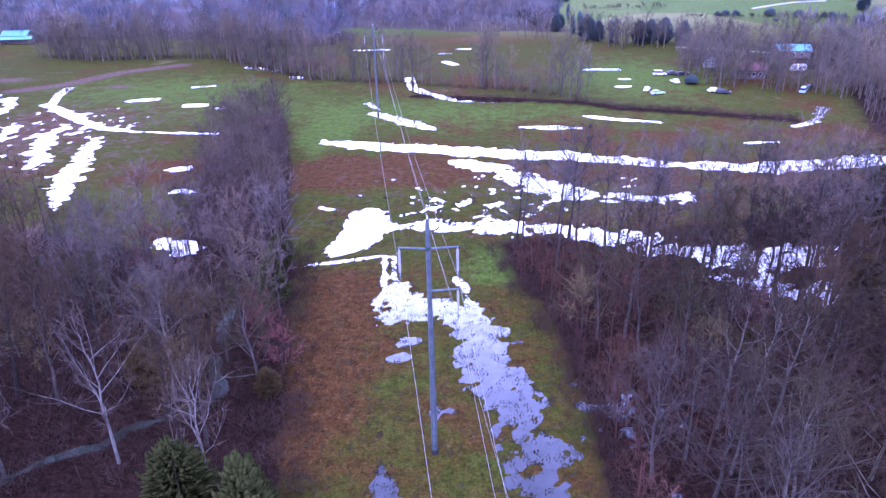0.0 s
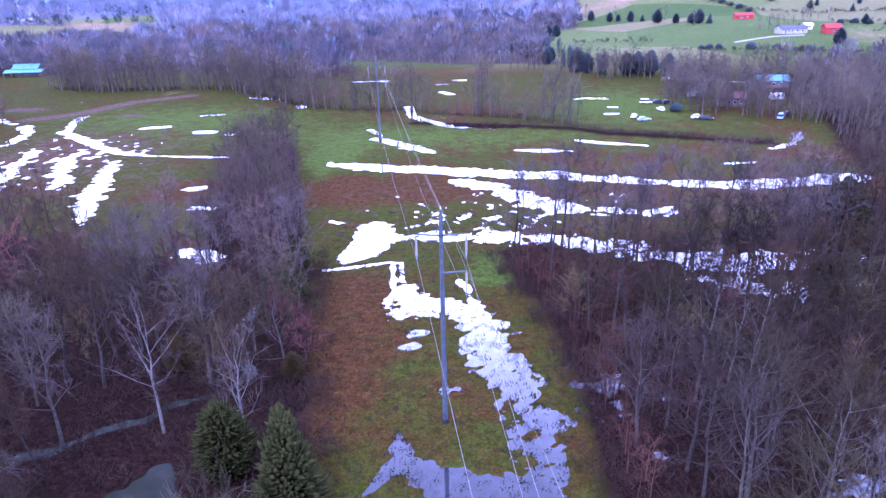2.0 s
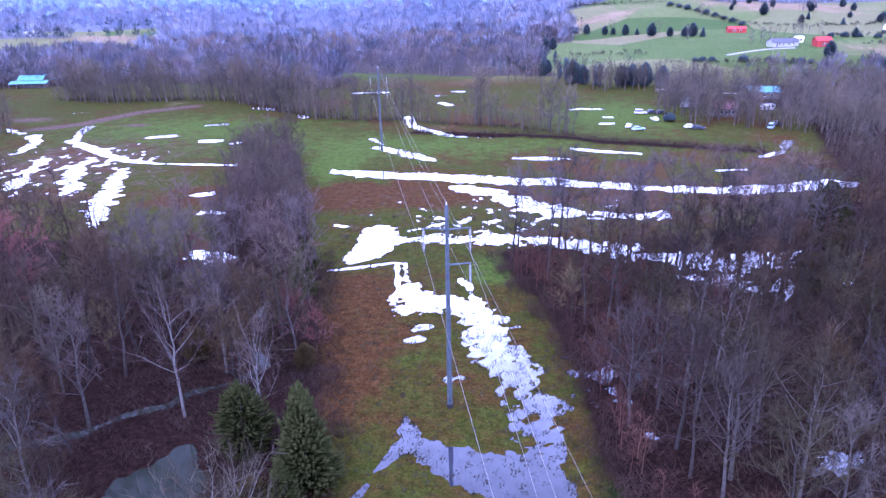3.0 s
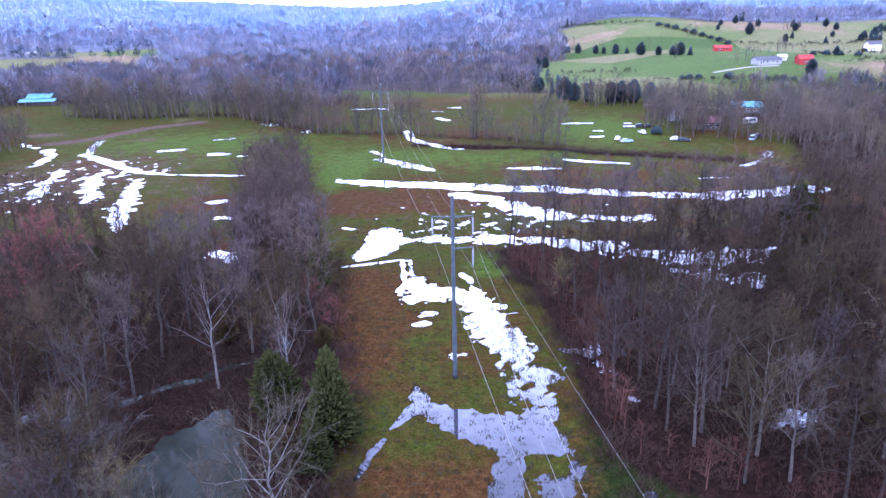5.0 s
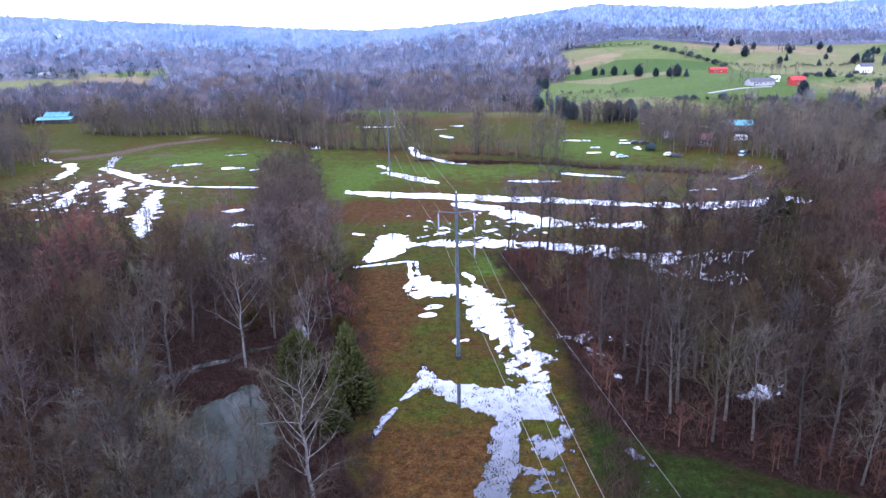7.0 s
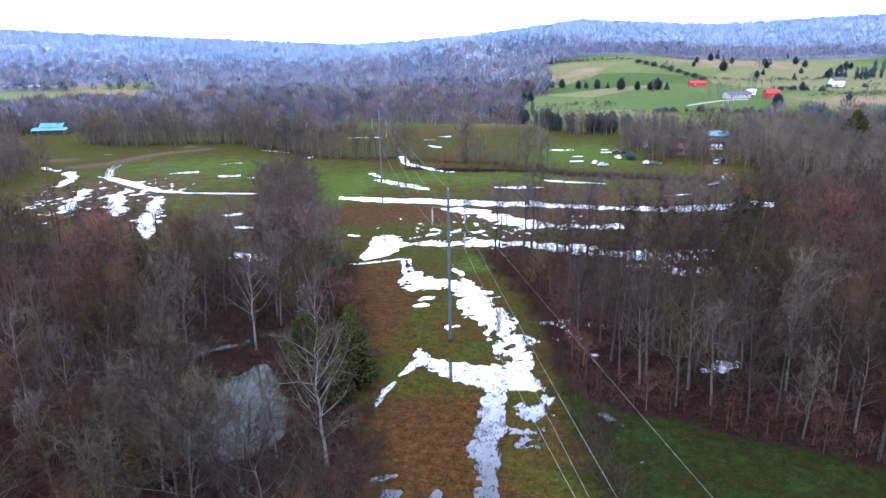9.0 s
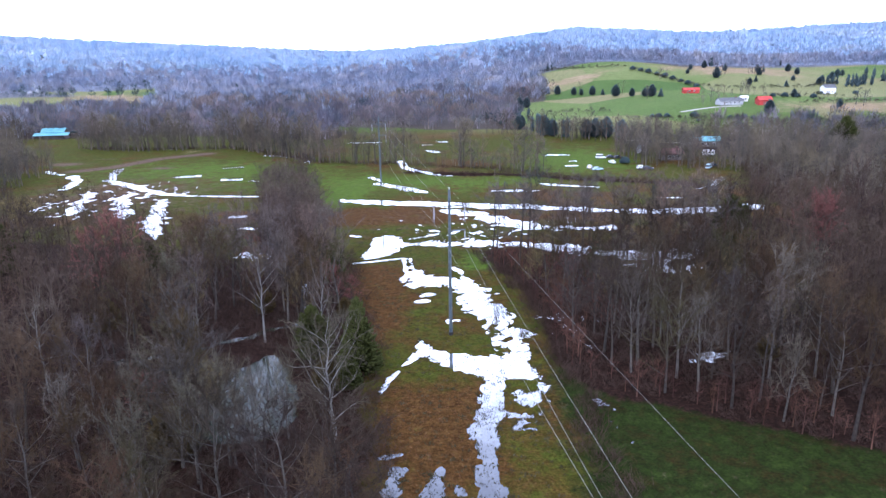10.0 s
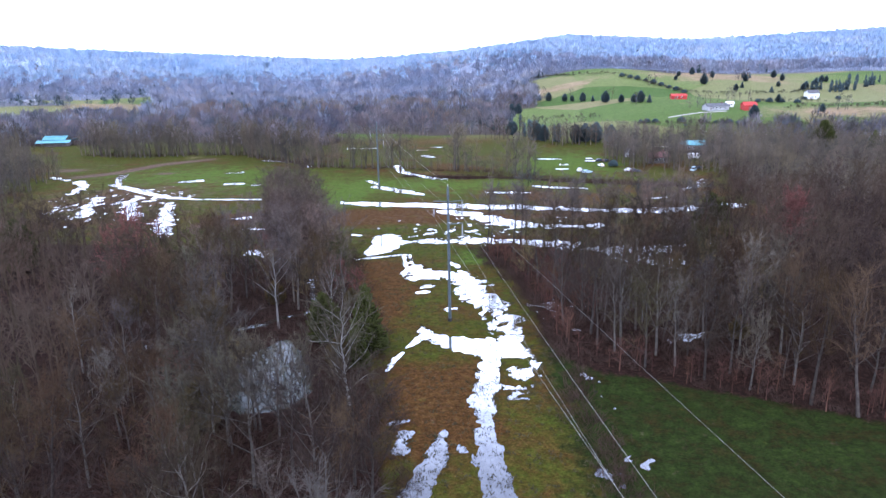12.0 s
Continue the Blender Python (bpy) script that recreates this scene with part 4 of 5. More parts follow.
for x, y in near_places:
    if min(math.hypot(x - a, y - b) for a, b in SOLO) < 4.2 or (-26 < x < -12 and 8 < y < 36 and rng.random() < 0.75):
        continue
    if 0 < x < 19 and 56 < y < 94 and rng.random() < 0.6:
        continue
    if x > 0 and y > 84:
        plant(MIDDLE[rng.choice(4)], x, y, rng.uniform(0.95, 1.32))
    elif x < 0 and y > 66:
        plant(MIDDLE[rng.choice(4)], x, y, rng.uniform(0.75, 1.2))
    else:
        plant(KINDS[rng.choice(8, p=WEIGHTS)], x, y, rng.uniform(0.8, 1.22))
stamp("hedge_row", hedge_places, LIGHT, TWIG_HEDGE, "row of bare trees and brush along the old fence line", "hedge", 0.6, 1.0)
stamp("left_woodland", scatter(rng, (-190, -58, -28, 118), 6.2, in_left_wood), LIGHT, TWIG_MASS, "bare grey winter woodland", "woodland", 0.72, 1.3)
stamp("right_woodland", scatter(rng, (58, 190, -28, 130), 6.0, in_right_wood), LIGHT, TWIG_MASS, "bare grey winter woodland", "woodland", 0.85, 1.35)
stamp("edge_thicket", scatter(rng, (0, 26, 52, 100), 2.5, lambda x, y: in_right_wood(x, y) and x < edge_right(y) + 15 and y < 98) + scatter(rng, (6, 75, -8, 60), 2.7, lambda x, y: in_right_wood(x, y) and (y < front_right(x) + 6 or x < edge_right(y) + 4)), LIGHT, TWIG_THICKET, "reddish brown saplings at the edge of the woods", "thicket", 0.2, 0.42)
stamp("strip_side_woods", scatter(rng, (-52, 62, -92, -29), 6.5, lambda x, y: x < edge_left(y) - 1.5 or x > edge_right(y) + 1.5), LIGHT, TWIG_MASS, "bare woods beside the cleared strip", "woodland", 0.72, 1.3)
LINE = [(-206, 302, 6), (-175, 296, 8), (-150, 299, 8), (-122, 300, 8), (-92, 271, 6), (-70, 249, 5), (-50, 241, 4), (-30, 239, 3), (-15, 230, 4), (10, 224, 6), (28, 211, 3)]
stamp("tree_belt", scatter(rng, (-215, 40, 200, 312), 3.9, lambda x, y: inside(x, y, LINE) and vnoise(np.array([x]), np.array([y]), 13.0, 201, 2)[0] > (-0.3 if x < -75 else -0.18)), BELT, TWIG_BELT, "belt of bare trees along the stream", "tree belt", 0.55, 1.25)
stamp("belt_thicket", scatter(rng, (-215, 40, 200, 312), 3.9, lambda x, y: inside(x, y, LINE)), LIGHT, TWIG_BELT, "thicket of saplings under the belt of trees", "thicket", 0.3, 0.55)
YARD = [(77, 232, 2.5), (90, 235, 2.5), (104, 232, 4), (84, 256, 3), (108, 268, 4)]
stamp("yard_thicket", scatter(rng, (70, 115, 225, 275), 3.8, lambda x, y: inside(x, y, YARD)), LIGHT, TWIG_BELT, "thicket of bare saplings round the old house", "thicket", 0.5, 0.95)
FARM = [(78, 228, 3), (83, 238, 4), (94, 224, 5), (110, 218, 7), (124, 211, 7), (140, 206, 9), (156, 214, 10), (174, 220, 10), (120, 242, 6), (132, 226, 8), (72, 240, 4), (80, 262, 6), (100, 250, 4), (92, 275, 6), (60, 318, 6), (100, 300, 5), (130, 262, 8), (150, 250, 10), (185, 250, 10), (-212, 236, 8), (-204, 226, 8), (-226, 262, 6), (-198, 215, 9), (-180, 216, 6), (-182, 192, 10), (-176, 165, 10), (-160, 142, 8), (-150, 126, 8), (-206, 312, 3), (-276, 335, 10), (-235, 362, 8)]
FRINGE = [(18, 352, 6), (34, 345, 5), (52, 334, 5), (74, 310, 4), (92, 296, 4), (112, 298, 6), (140, 284, 6), (162, 266, 6)]
stamp("farmyard_trees", scatter(rng, (-290, 200, 115, 375), 4.6, lambda x, y: any(math.hypot(x - a, y - b) < r + 3 for a, b, r in FARM)) + scatter(rng, (5, 180, 250, 370), 5.5, lambda x, y: inside(x, y, FRINGE)), BELT, TWIG_BELT, "bare trees round the farmyard", "trees", 0.5, 0.95)

HILL = [(178, 443, 5), (187, 441, 5), (197, 456, 4), (88, 622, 3), (112, 596, 3), (140, 556, 3), (196, 610, 4), (226, 500, 6), (236, 488, 5), (262, 640, 5), (300, 650, 6), (150, 505, 4), (330, 420, 5), (280, 430, 5)]
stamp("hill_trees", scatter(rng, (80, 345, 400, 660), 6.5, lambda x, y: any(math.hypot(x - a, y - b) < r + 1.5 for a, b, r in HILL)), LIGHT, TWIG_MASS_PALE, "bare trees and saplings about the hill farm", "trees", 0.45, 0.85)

# far woods: ragged fans of bare shoots
rngf = np.random.default_rng(9)
def fuzzy(count, half, wide, tall, length):
    """A far bare tree: a thin trunk and a rounded crown of fine outward and upward shoots, thickest at its rim."""
    s = Sticks()
    s.stick([np.array([0, 0, -1.0]), np.array([rngf.normal(0, 0.4), rngf.normal(0, 0.4), tall * 0.7])], [0.25, 0], 3)
    lumps = rngf.normal(0, 1, (5, 3))
    for i in range(count):
        v = rngf.normal(0, 1, 3) + 0.9 * lumps[i % 5]
        v = v / np.linalg.norm(v)
        r = rngf.uniform(0.35, 1.0) ** 0.6
        at = np.array([wide * v[0] * r, wide * v[1] * r, tall * (0.58 + 0.38 * v[2] * r)])
        way = 0.6 * v + np.array([0, 0, 0.7]) + rngf.normal(0, 0.25, 3)
        s.sliver(at - way * length * 0.4, at + way * length * 0.6, half * rngf.uniform(0.7, 1.3), rngf)
    return [s.arrays()]


FAR_NEAR = [fuzzy(84, 0.2, w, h, 2.3) for w, h in ((4.6, 12.5), (5.2, 11.5), (3.9, 13.5), (5.0, 10.0), (4.3, 12.0), (4.8, 14.0))]
FAR_MID = [fuzzy(52, 0.4, w, h, 2.8) for w, h in ((4.8, 12.5), (5.4, 11.5), (4.2, 13.5), (5.2, 10.5), (4.6, 12.0))]
FAR = [fuzzy(42, 0.7, w, h, 3.0) for w, h in ((5.0, 12.0), (5.6, 11.0), (4.4, 13.0), (5.2, 10.5), (5.0, 12.5), (4.8, 14.0))]
far_places = []
for d0, d1, count in ((400, 800, 6200), (800, 1300, 6600), (1300, 1850, 5200), (1850, 2200, 3800), (1960, 2110, 1500)):
    d = np.sqrt(rngf.uniform(d0 * d0, d1 * d1, count))
    az = np.radians(rngf.uniform(-40, 40, count))
    x, y = d * np.sin(az), d * np.cos(az) - 64
    keep = (y > 120) & ~farmland(x, y)
    far_places.append(np.stack([x[keep], y[keep]], 1))
d, az = np.sqrt(rngf.uniform(150 ** 2, 400 ** 2, 700)), np.radians(rngf.uniform(-40, 40, 700))
x, y = d * np.sin(az), d * np.cos(az) - 64
keep = (y > 136) & ~farmland(x, y) & (x < 90)
side = scatter(rng, (90, 270, 132, 330), 10.0, lambda u, v: not farmland(np.array([u]), np.array([v]))[0] and vnoise(np.array([u]), np.array([v]), 34.0, 171, 2)[0] > -0.22)
stamp("valley_side_woods", np.concatenate([np.stack([x[keep], y[keep]], 1), np.array(side)]), BELT, TWIG_BELT, "bare grey woods at the sides of the valley", "woods", 0.45, 0.95)
stamp("valley_side_thicket", scatter(rng, (78, 215, 128, 245), 4.2, lambda u, v: not farmland(np.array([u]), np.array([v]))[0] or any(math.hypot(u - a, v - b) < r + 4 for a, b, r in FARM[:10])), LIGHT, TWIG_BELT, "brushy saplings along the edge of the valley woods", "thicket", 0.28, 0.55)
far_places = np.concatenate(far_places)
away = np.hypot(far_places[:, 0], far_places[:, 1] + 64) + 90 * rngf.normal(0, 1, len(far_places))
# sorted by distance, so the haze put into the colours grows farther off
stamp("lower_woods", far_places[away <= 700], FAR_NEAR, WOODS, "bare brown and grey winter woods below the hills, faintly hazed in colour", "woods", 0.75, 1.35)
stamp("slope_woods", far_places[(away > 700) & (away <= 1200)], FAR_MID, WOODS_MID, "bare woods on the lower slopes, bluish haze in their colour", "woods", 0.9, 1.5)
stamp("ridge_woods", far_places[away > 1200], FAR, WOODS_HAZED, "bare winter woods on the hills, pale blue haze in their colour", "woods", 1.0, 1.7)
PINE = []
for k in range(3):
    s = Sticks()
    for i in range(16):
        a, z = rngf.uniform(0, 6.283), rngf.uniform(0.5, 8.5)
        r = 2.6 * (1 - z / 11)
        s.stick([np.array([0.2 * math.cos(a), 0.2 * math.sin(a), z]), np.array([r * math.cos(a), r * math.sin(a), z + 1.6])], [1.2, 0], 3)
    s.stick([np.array([0, 0, -1.0]), np.array([0, 0, 11.0])], [0.8, 0], 3)
    PINE.append([s.arrays()])
d, az = np.sqrt(rngf.uniform(250000, 4000000, 900)), np.radians(rngf.uniform(-38, 38, 900))
x, y = d * np.sin(az), d * np.cos(az) - 64
keep = ~farmland(x, y) & (vnoise(x, y, 180.0, 91) > 0.1)
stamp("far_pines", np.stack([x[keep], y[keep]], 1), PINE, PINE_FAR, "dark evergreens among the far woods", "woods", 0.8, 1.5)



def along(spine, spacing, spread):
    """Points strewn along a line of corners."""
    out = []
    for (x0, y0), (x1, y1) in zip(spine, spine[1:]):
        n = max(int(math.hypot(x1 - x0, y1 - y0) / spacing), 1)
        out += [(x0 + (x1 - x0) * (k + rngf.random()) / n + rngf.normal(0, spread), y0 + (y1 - y0) * (k + rngf.random()) / n + rngf.normal(0, spread)) for k in range(n)]
    return out


HEDGE_ROWS = [[(179, 653), (192, 627), (203, 598), (215, 571)], [(112, 410), (143, 393), (176, 379), (207, 372), (232, 370)], [(242, 433), (283, 439), (330, 443)],
              [(100, 840), (129, 731), (150, 700), (179, 680)], [(215, 571), (262, 560), (310, 566), (345, 580)], [(232, 470), (262, 478), (290, 470)], [(60, 470), (90, 462), (112, 452)]]
stamp("field_hedges", [p for h in HEDGE_ROWS for p in along(h, 2.2, 0.8)], FAR, HEDGE_GREEN, "low brushy hedges between the hill pastures", "hedge", 0.16, 0.36)
CLUMPS = [(345, 586, 9), (352, 568, 8), (372, 582, 10), (409, 616, 12), (426, 618, 12), (29, 427, 8), (40, 424, 6), (44, 362, 5), (60, 345, 4)]
stamp("hill_pines", [(a + rngf.normal(0, r * 0.6), b + rngf.normal(0, r * 0.6)) for a, b, r in CLUMPS for k in range(int(r * 0.8))], PINE, PINE_FAR, "clumps of dark evergreens between the pastures", "woods", 0.7, 1.15)
FIELD_ROWS = [[(-520, 715), (-450, 712), (-400, 722), (-340, 730)], [(-600, 860), (-520, 840), (-440, 830), (-386, 823)], [(-560, 690), (-500, 680), (-441, 704)], [(-253, 636), (-200, 640), (-150, 660)], [(-308, 1072), (-260, 1040), (-200, 1000)]]
stamp("field_row_trees", [p for h in FIELD_ROWS for p in along(h, 7.0, 4.0) if rngf.random() < 0.7], FAR_MID, PINE_FAR, "rows of dark bushy trees between the far fields", "trees", 0.5, 1.2)

# evergreens
CEDARS = [cedar("cedar_tree", 41, 8.0, 2.4, "dark green cedar at the edge of the woods"), cedar("cedar_tree", 42, 9.0, 3.0, "broad dark green cedar with a blunt crown", True)]
for k, (x, y, size) in enumerate(((-30.5, 80, 1.05), (-18.7, 36, 1.5), (-20.4, 41.5, 0.85), (-26.5, 40.5, 1.0), (-19.5, 31.0, 0.9), (-32.5, 90, 0.7), (-74, 88, 1.0), (-107, 84, 1.4), (-112, 90, 1.4), (62.5, 103, 1.4), (67.5, 107, 1.2), (165, 240, 2.0), (186, 236, 1.7))):
    plant(CEDARS[0 if k == 1 else k % 2], x, y, size, group="evergreens")
BRONZE = cedar("cedar_tree", 43, 7.0, 2.8, "winter-bronzed cedar among bare trees", True, CEDAR_BRONZE)
for x, y, size in ((-37.7, 14, 1.0), (-22.5, 31, 0.75), (-40, 60, 0.7), (-24.5, 58, 0.55), (31, 66, 0.8), (52, 84, 0.9), (-66, 52, 0.9), (44, 40, 0.6)):
    plant(BRONZE, x, y, size, group="evergreens")
# cedars in the lighter, bluer colour that carries the haze
HILL_CEDARS = [cedar("cedar_tree", 44, 7.5, 2.6, "cedar on the pasture hill, distance haze in its colour", False, PINE_FAR, 620, 0.28), cedar("cedar_tree", 45, 8.0, 3.0, "broad cedar on the pasture hill, distance haze in its colour", True, PINE_FAR, 620, 0.28)]
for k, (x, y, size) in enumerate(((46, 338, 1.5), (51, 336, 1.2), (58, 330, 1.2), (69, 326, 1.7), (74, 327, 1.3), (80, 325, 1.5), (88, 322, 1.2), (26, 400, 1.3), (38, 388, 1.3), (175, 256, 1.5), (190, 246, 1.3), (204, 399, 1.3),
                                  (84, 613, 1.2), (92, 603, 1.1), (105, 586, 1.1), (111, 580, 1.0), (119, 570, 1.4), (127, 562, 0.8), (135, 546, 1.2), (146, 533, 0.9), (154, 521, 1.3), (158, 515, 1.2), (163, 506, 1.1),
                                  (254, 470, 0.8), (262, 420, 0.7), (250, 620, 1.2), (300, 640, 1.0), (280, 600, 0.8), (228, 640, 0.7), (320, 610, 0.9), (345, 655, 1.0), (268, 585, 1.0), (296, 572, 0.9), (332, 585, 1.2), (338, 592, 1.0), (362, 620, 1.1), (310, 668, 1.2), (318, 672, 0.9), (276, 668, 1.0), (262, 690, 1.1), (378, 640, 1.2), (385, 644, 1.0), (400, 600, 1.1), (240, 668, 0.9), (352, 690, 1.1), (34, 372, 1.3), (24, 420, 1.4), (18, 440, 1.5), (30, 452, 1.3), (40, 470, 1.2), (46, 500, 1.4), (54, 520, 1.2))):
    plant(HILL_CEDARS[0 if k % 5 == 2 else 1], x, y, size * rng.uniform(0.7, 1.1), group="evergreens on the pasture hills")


def bush(name, seed, size, mat, label):
    """A rounded leafy bush: one stub of a stem and a crown of many small sprays."""
    rg = np.random.default_rng(seed)
    top = tagged(new(name), label, "bush", group="bushes along the lane")
    t, c = Sticks(), Sticks()
    t.stick([np.array([0, 0, -0.2]), np.array([0, 0, size * 0.8])], [0.12, 0], 5)
    for i in range(160):
        v = rg.normal(0, 1, 3)
        v = v / np.linalg.norm(v)
        v[2] = abs(v[2])
        a = v * size * rg.uniform(0.2, 0.6) + np.array([0, 0, size * 0.35])
        b = v * size * rg.uniform(0.85, 1.15) + np.array([0, 0, size * 0.35])
        c.stick([a, b * 0.7 + a * 0.3, b], [0.1 * size, 0.2 * size, 0], 3)
    for key, sticks, m in (("stem", t, BARK), ("crown", c, mat)):
        new(key, sticks.mesh(key, m)).parent = top
    return top


BUSH = bush("round_bush", 3, 2.6, PINE_FAR, "round dark green bush along the farm lane")
for x, y, size in ((129, 407, 0.8), (133, 406, 0.9), (138, 404, 0.9), (154, 397, 1.2), (167, 391, 1.0), (174, 388, 0.6), (178, 386, 0.7), (182, 385, 0.9), (187, 383, 0.7), (68, 231, 0.9), (152, 383, 0.5), (177, 658, 1.3), (183, 648, 1.1), (188, 638, 1.3), (194, 628, 1.0), (199, 618, 1.3), (203, 606, 1.2), (207, 594, 1.0), (210, 582, 1.2), (213, 568, 1.0), (238, 470, 0.9), (246, 468, 1.1), (255, 466, 0.9), (265, 462, 1.0), (290, 500, 0.8), (318, 500, 0.9)):
    plant(BUSH, x, y, size, group="bushes along the lane")

# brush and tufts
SHRUB, TUFT = [], []
for k in range(4):
    s, t = Sticks(), Sticks()
    for i in range(64):
        a, l = rngf.uniform(0, 6.283), rngf.uniform(0.7, 2.3)
        b = np.array([rngf.normal(0, 0.7), rngf.normal(0, 0.7), rngf.uniform(-0.05, 0.5) if i > 20 else -0.05])
        s.sliver(b, b + l * np.array([0.65 * math.cos(a), 0.65 * math.sin(a), 0.8]), 0.022, rngf)
    for i in range(9):
        a, l = rngf.uniform(0, 6.283), rngf.uniform(0.14, 0.34)
        b = np.array([rngf.normal(0, 0.17), rngf.normal(0, 0.17), -0.12])
        t.stick([b, b + l * np.array([0.9 * math.cos(a), 0.9 * math.sin(a), 1.0])], [0.11, 0], 3)
    SHRUB.append([s.arrays()])
    TUFT.append([t.arrays()])
shrub_places = [p for p in scatter(rng, (-70, 70, -24, 112), 2.9, lambda x, y: in_left_wood(x, y) or in_right_wood(x, y)) if rng.random() < 0.8]
shrub_places += scatter(rng, (-30, 90, 175, 220), 1.8, lambda x, y: inside(x, y, [(-24, 213, 1.2), (5, 208, 1.2), (28, 202, 1.6), (38, 195, 1.6), (60, 188, 1.6), (81, 181, 1.6)]))
shrub_places += scatter(rng, (-80, -26, 94, 200), 2.6, in_hedge_row)
shrub_places += scatter(rng, (-210, 40, 200, 300), 3.0, lambda x, y: inside(x, y, [(a, b - 1.5, 2.2) for a, b, _ in LINE]))
shrub_places += [p for p in scatter(rng, (-40, 30, -10, 100), 1.7, lambda u, v: -2.0 < edge_left(v) - u + 0.6 < 2.4 or -1.5 < u - edge_right(v) + 0.4 < 2.6) if rng.random() < 0.75]
stamp("dead_brush", shrub_places, SHRUB, BRUSH, "tangled dead brush on the woodland floor", "brush", 0.6, 1.4)
tx, ty = rngf.uniform(-30, 12, 60000), rngf.uniform(-6, 122, 60000)
tw = flood(tx, ty)
tkeep = ((tw > -0.3) & (tw < 1.6) & (vnoise(tx, ty, 3.0, 141, 2) > 0.1) & (rngf.random(60000) < 0.3)) | ((tw > 0) & (tw < 5) & (rngf.random(60000) < 0.16)) | ((tw < -0.2) & (rngf.random(60000) < 0.04) & (tx > edge_left(ty)) & (tx < edge_right(ty)))
stamp("grass_tufts", np.stack([tx[tkeep], ty[tkeep]], 1), TUFT, STRAW, "dead grass tufts standing out of the flood water", "grass", 0.6, 1.4)


# ---- power line ----
def part(name, bm, mat, parent, label=""):
    me = bpy.data.meshes.new(name)
    bm.to_mesh(me)
    bm.free()
    me.materials.append(mat)
    ob = new(name, me)
    ob.parent = parent
    if label:
        ob["label"] = label
    return ob


def lathe(bm, rings, sides=12, at=(0, 0, 0)):
    """Rings (z, radius) turned about z into a closed body."""
    loops = [[bm.verts.new((at[0] + r * math.cos(k * 2 * math.pi / sides), at[1] + r * math.sin(k * 2 * math.pi / sides), at[2] + z)) for k in range(sides)] for z, r in rings]
    for a, b in zip(loops, loops[1:]):
        for k in range(sides):
            bm.faces.new((a[k], a[(k + 1) % sides], b[(k + 1) % sides], b[k]))
    bm.faces.new(loops[0][::-1])
    bm.faces.new(loops[-1])
    return bm


def box(bm, x0, x1, y0, y1, z0, z1, bevel=0.0):
    m = Matrix.Translation(((x0 + x1) / 2, (y0 + y1) / 2, (z0 + z1) / 2)) @ Matrix.Diagonal((x1 - x0, y1 - y0, z1 - z0, 1))
    made = bmesh.ops.create_cube(bm, size=1.0, matrix=m)
    if bevel:
        edges = {e for v in made["verts"] for e in v.link_edges}
        bmesh.ops.bevel(bm, geom=list(edges), offset=bevel, segments=2, affect="EDGES")
    return bm


def beam(bm, a, b, r0, r1, sides=8):
    """A tapered round bar from a to b."""
    a, b = Vector(a), Vector(b)
    q = (b - a).to_track_quat("Z", "Y").to_matrix().to_4x4()
    made = bmesh.ops.create_cone(bm, cap_ends=True, segments=sides, radius1=r0, radius2=r1, depth=(b - a).length, matrix=Matrix.Translation((a + b) / 2) @ q)
    return made


def insulator(parent, x, z):
    """A double string of porcelain discs hung from an arm's end, with the yoke that grips the wire."""
    for dy in (-0.16, 0.16):
        bm = bmesh.new()
        rings = [(0, 0.03), (-0.25, 0.03)]
        for k in range(12):
            zz = -0.3 - 0.17 * k
            rings += [(zz, 0.04), (zz - 0.03, 0.12), (zz - 0.06, 0.12), (zz - 0.09, 0.05)]
        rings += [(-2.45, 0.03), (-2.6, 0.03)]
        part("insulator_string", lathe(bm, rings, 8, (x, dy, z)), INSUL, parent, "grey porcelain disc string")
    part("yoke", box(bmesh.new(), x - 0.06, x + 0.06, -0.28, 0.28, z - 2.78, z - 2.58, 0.02), STEEL, parent)


def power_pole():
    top = tagged(new("power_pole"), "tall grey steel power pole with two crossarms in the flooded grass", "power pole", group="power line poles")
    bm = bmesh.new()
    rings = [(-0.4, 0.30), (0.0, 0.30)]
    for k in range(1, 4):
        z, r = 25.3 * k / 3, 0.30 - 0.042 * k
        rings += [(z - 0.5, r + 0.035), (z - 0.48, r)]
    rings += [(25.3, 0.165), (25.36, 0.13)]
    part("shaft", lathe(bm, rings, 12), STEEL, top)
    part("base_collar", lathe(bmesh.new(), [(-0.1, 0.4), (0.55, 0.4), (0.62, 0.33)], 12), DARK, top, "black tarred collar at the ground")
    for x, z in ((-2.5, 22.7), (2.5, 22.7), (2.5, 18.6)):
        sgn = 1 if x > 0 else -1
        bm = bmesh.new()
        beam(bm, (0, 0, z - 0.12), (x + 0.12 * sgn, 0, z + 0.06), 0.12, 0.07)
        box(bm, -0.24, 0.24, -0.24, 0.24, z - 0.3, z + 0.08, 0.03)
        part("crossarm", bm, STEEL, top)
        insulator(top, x, z + 0.02)
    bm = bmesh.new()
    beam(bm, (0, 0, 25.3), (0, 0, 25.65), 0.06, 0.04)
    part("cap_bracket", bm, WHITE, top, "pale bracket at the pole top")
    return top


POLE_AT = [(-5.05, 49.9), (-33.0, 189.0)]
pole = power_pole()
pole.matrix_basis = pose(*POLE_AT[0], height_at(*POLE_AT[0]) - 0.05, 0, 0, 4)
pole_far = copy_thing(pole, pose(*POLE_AT[1], height_at(*POLE_AT[1]) - 0.05, 0, 0, 11))
pole_far["label"] = "tall grey steel power pole standing farther off in the pasture"


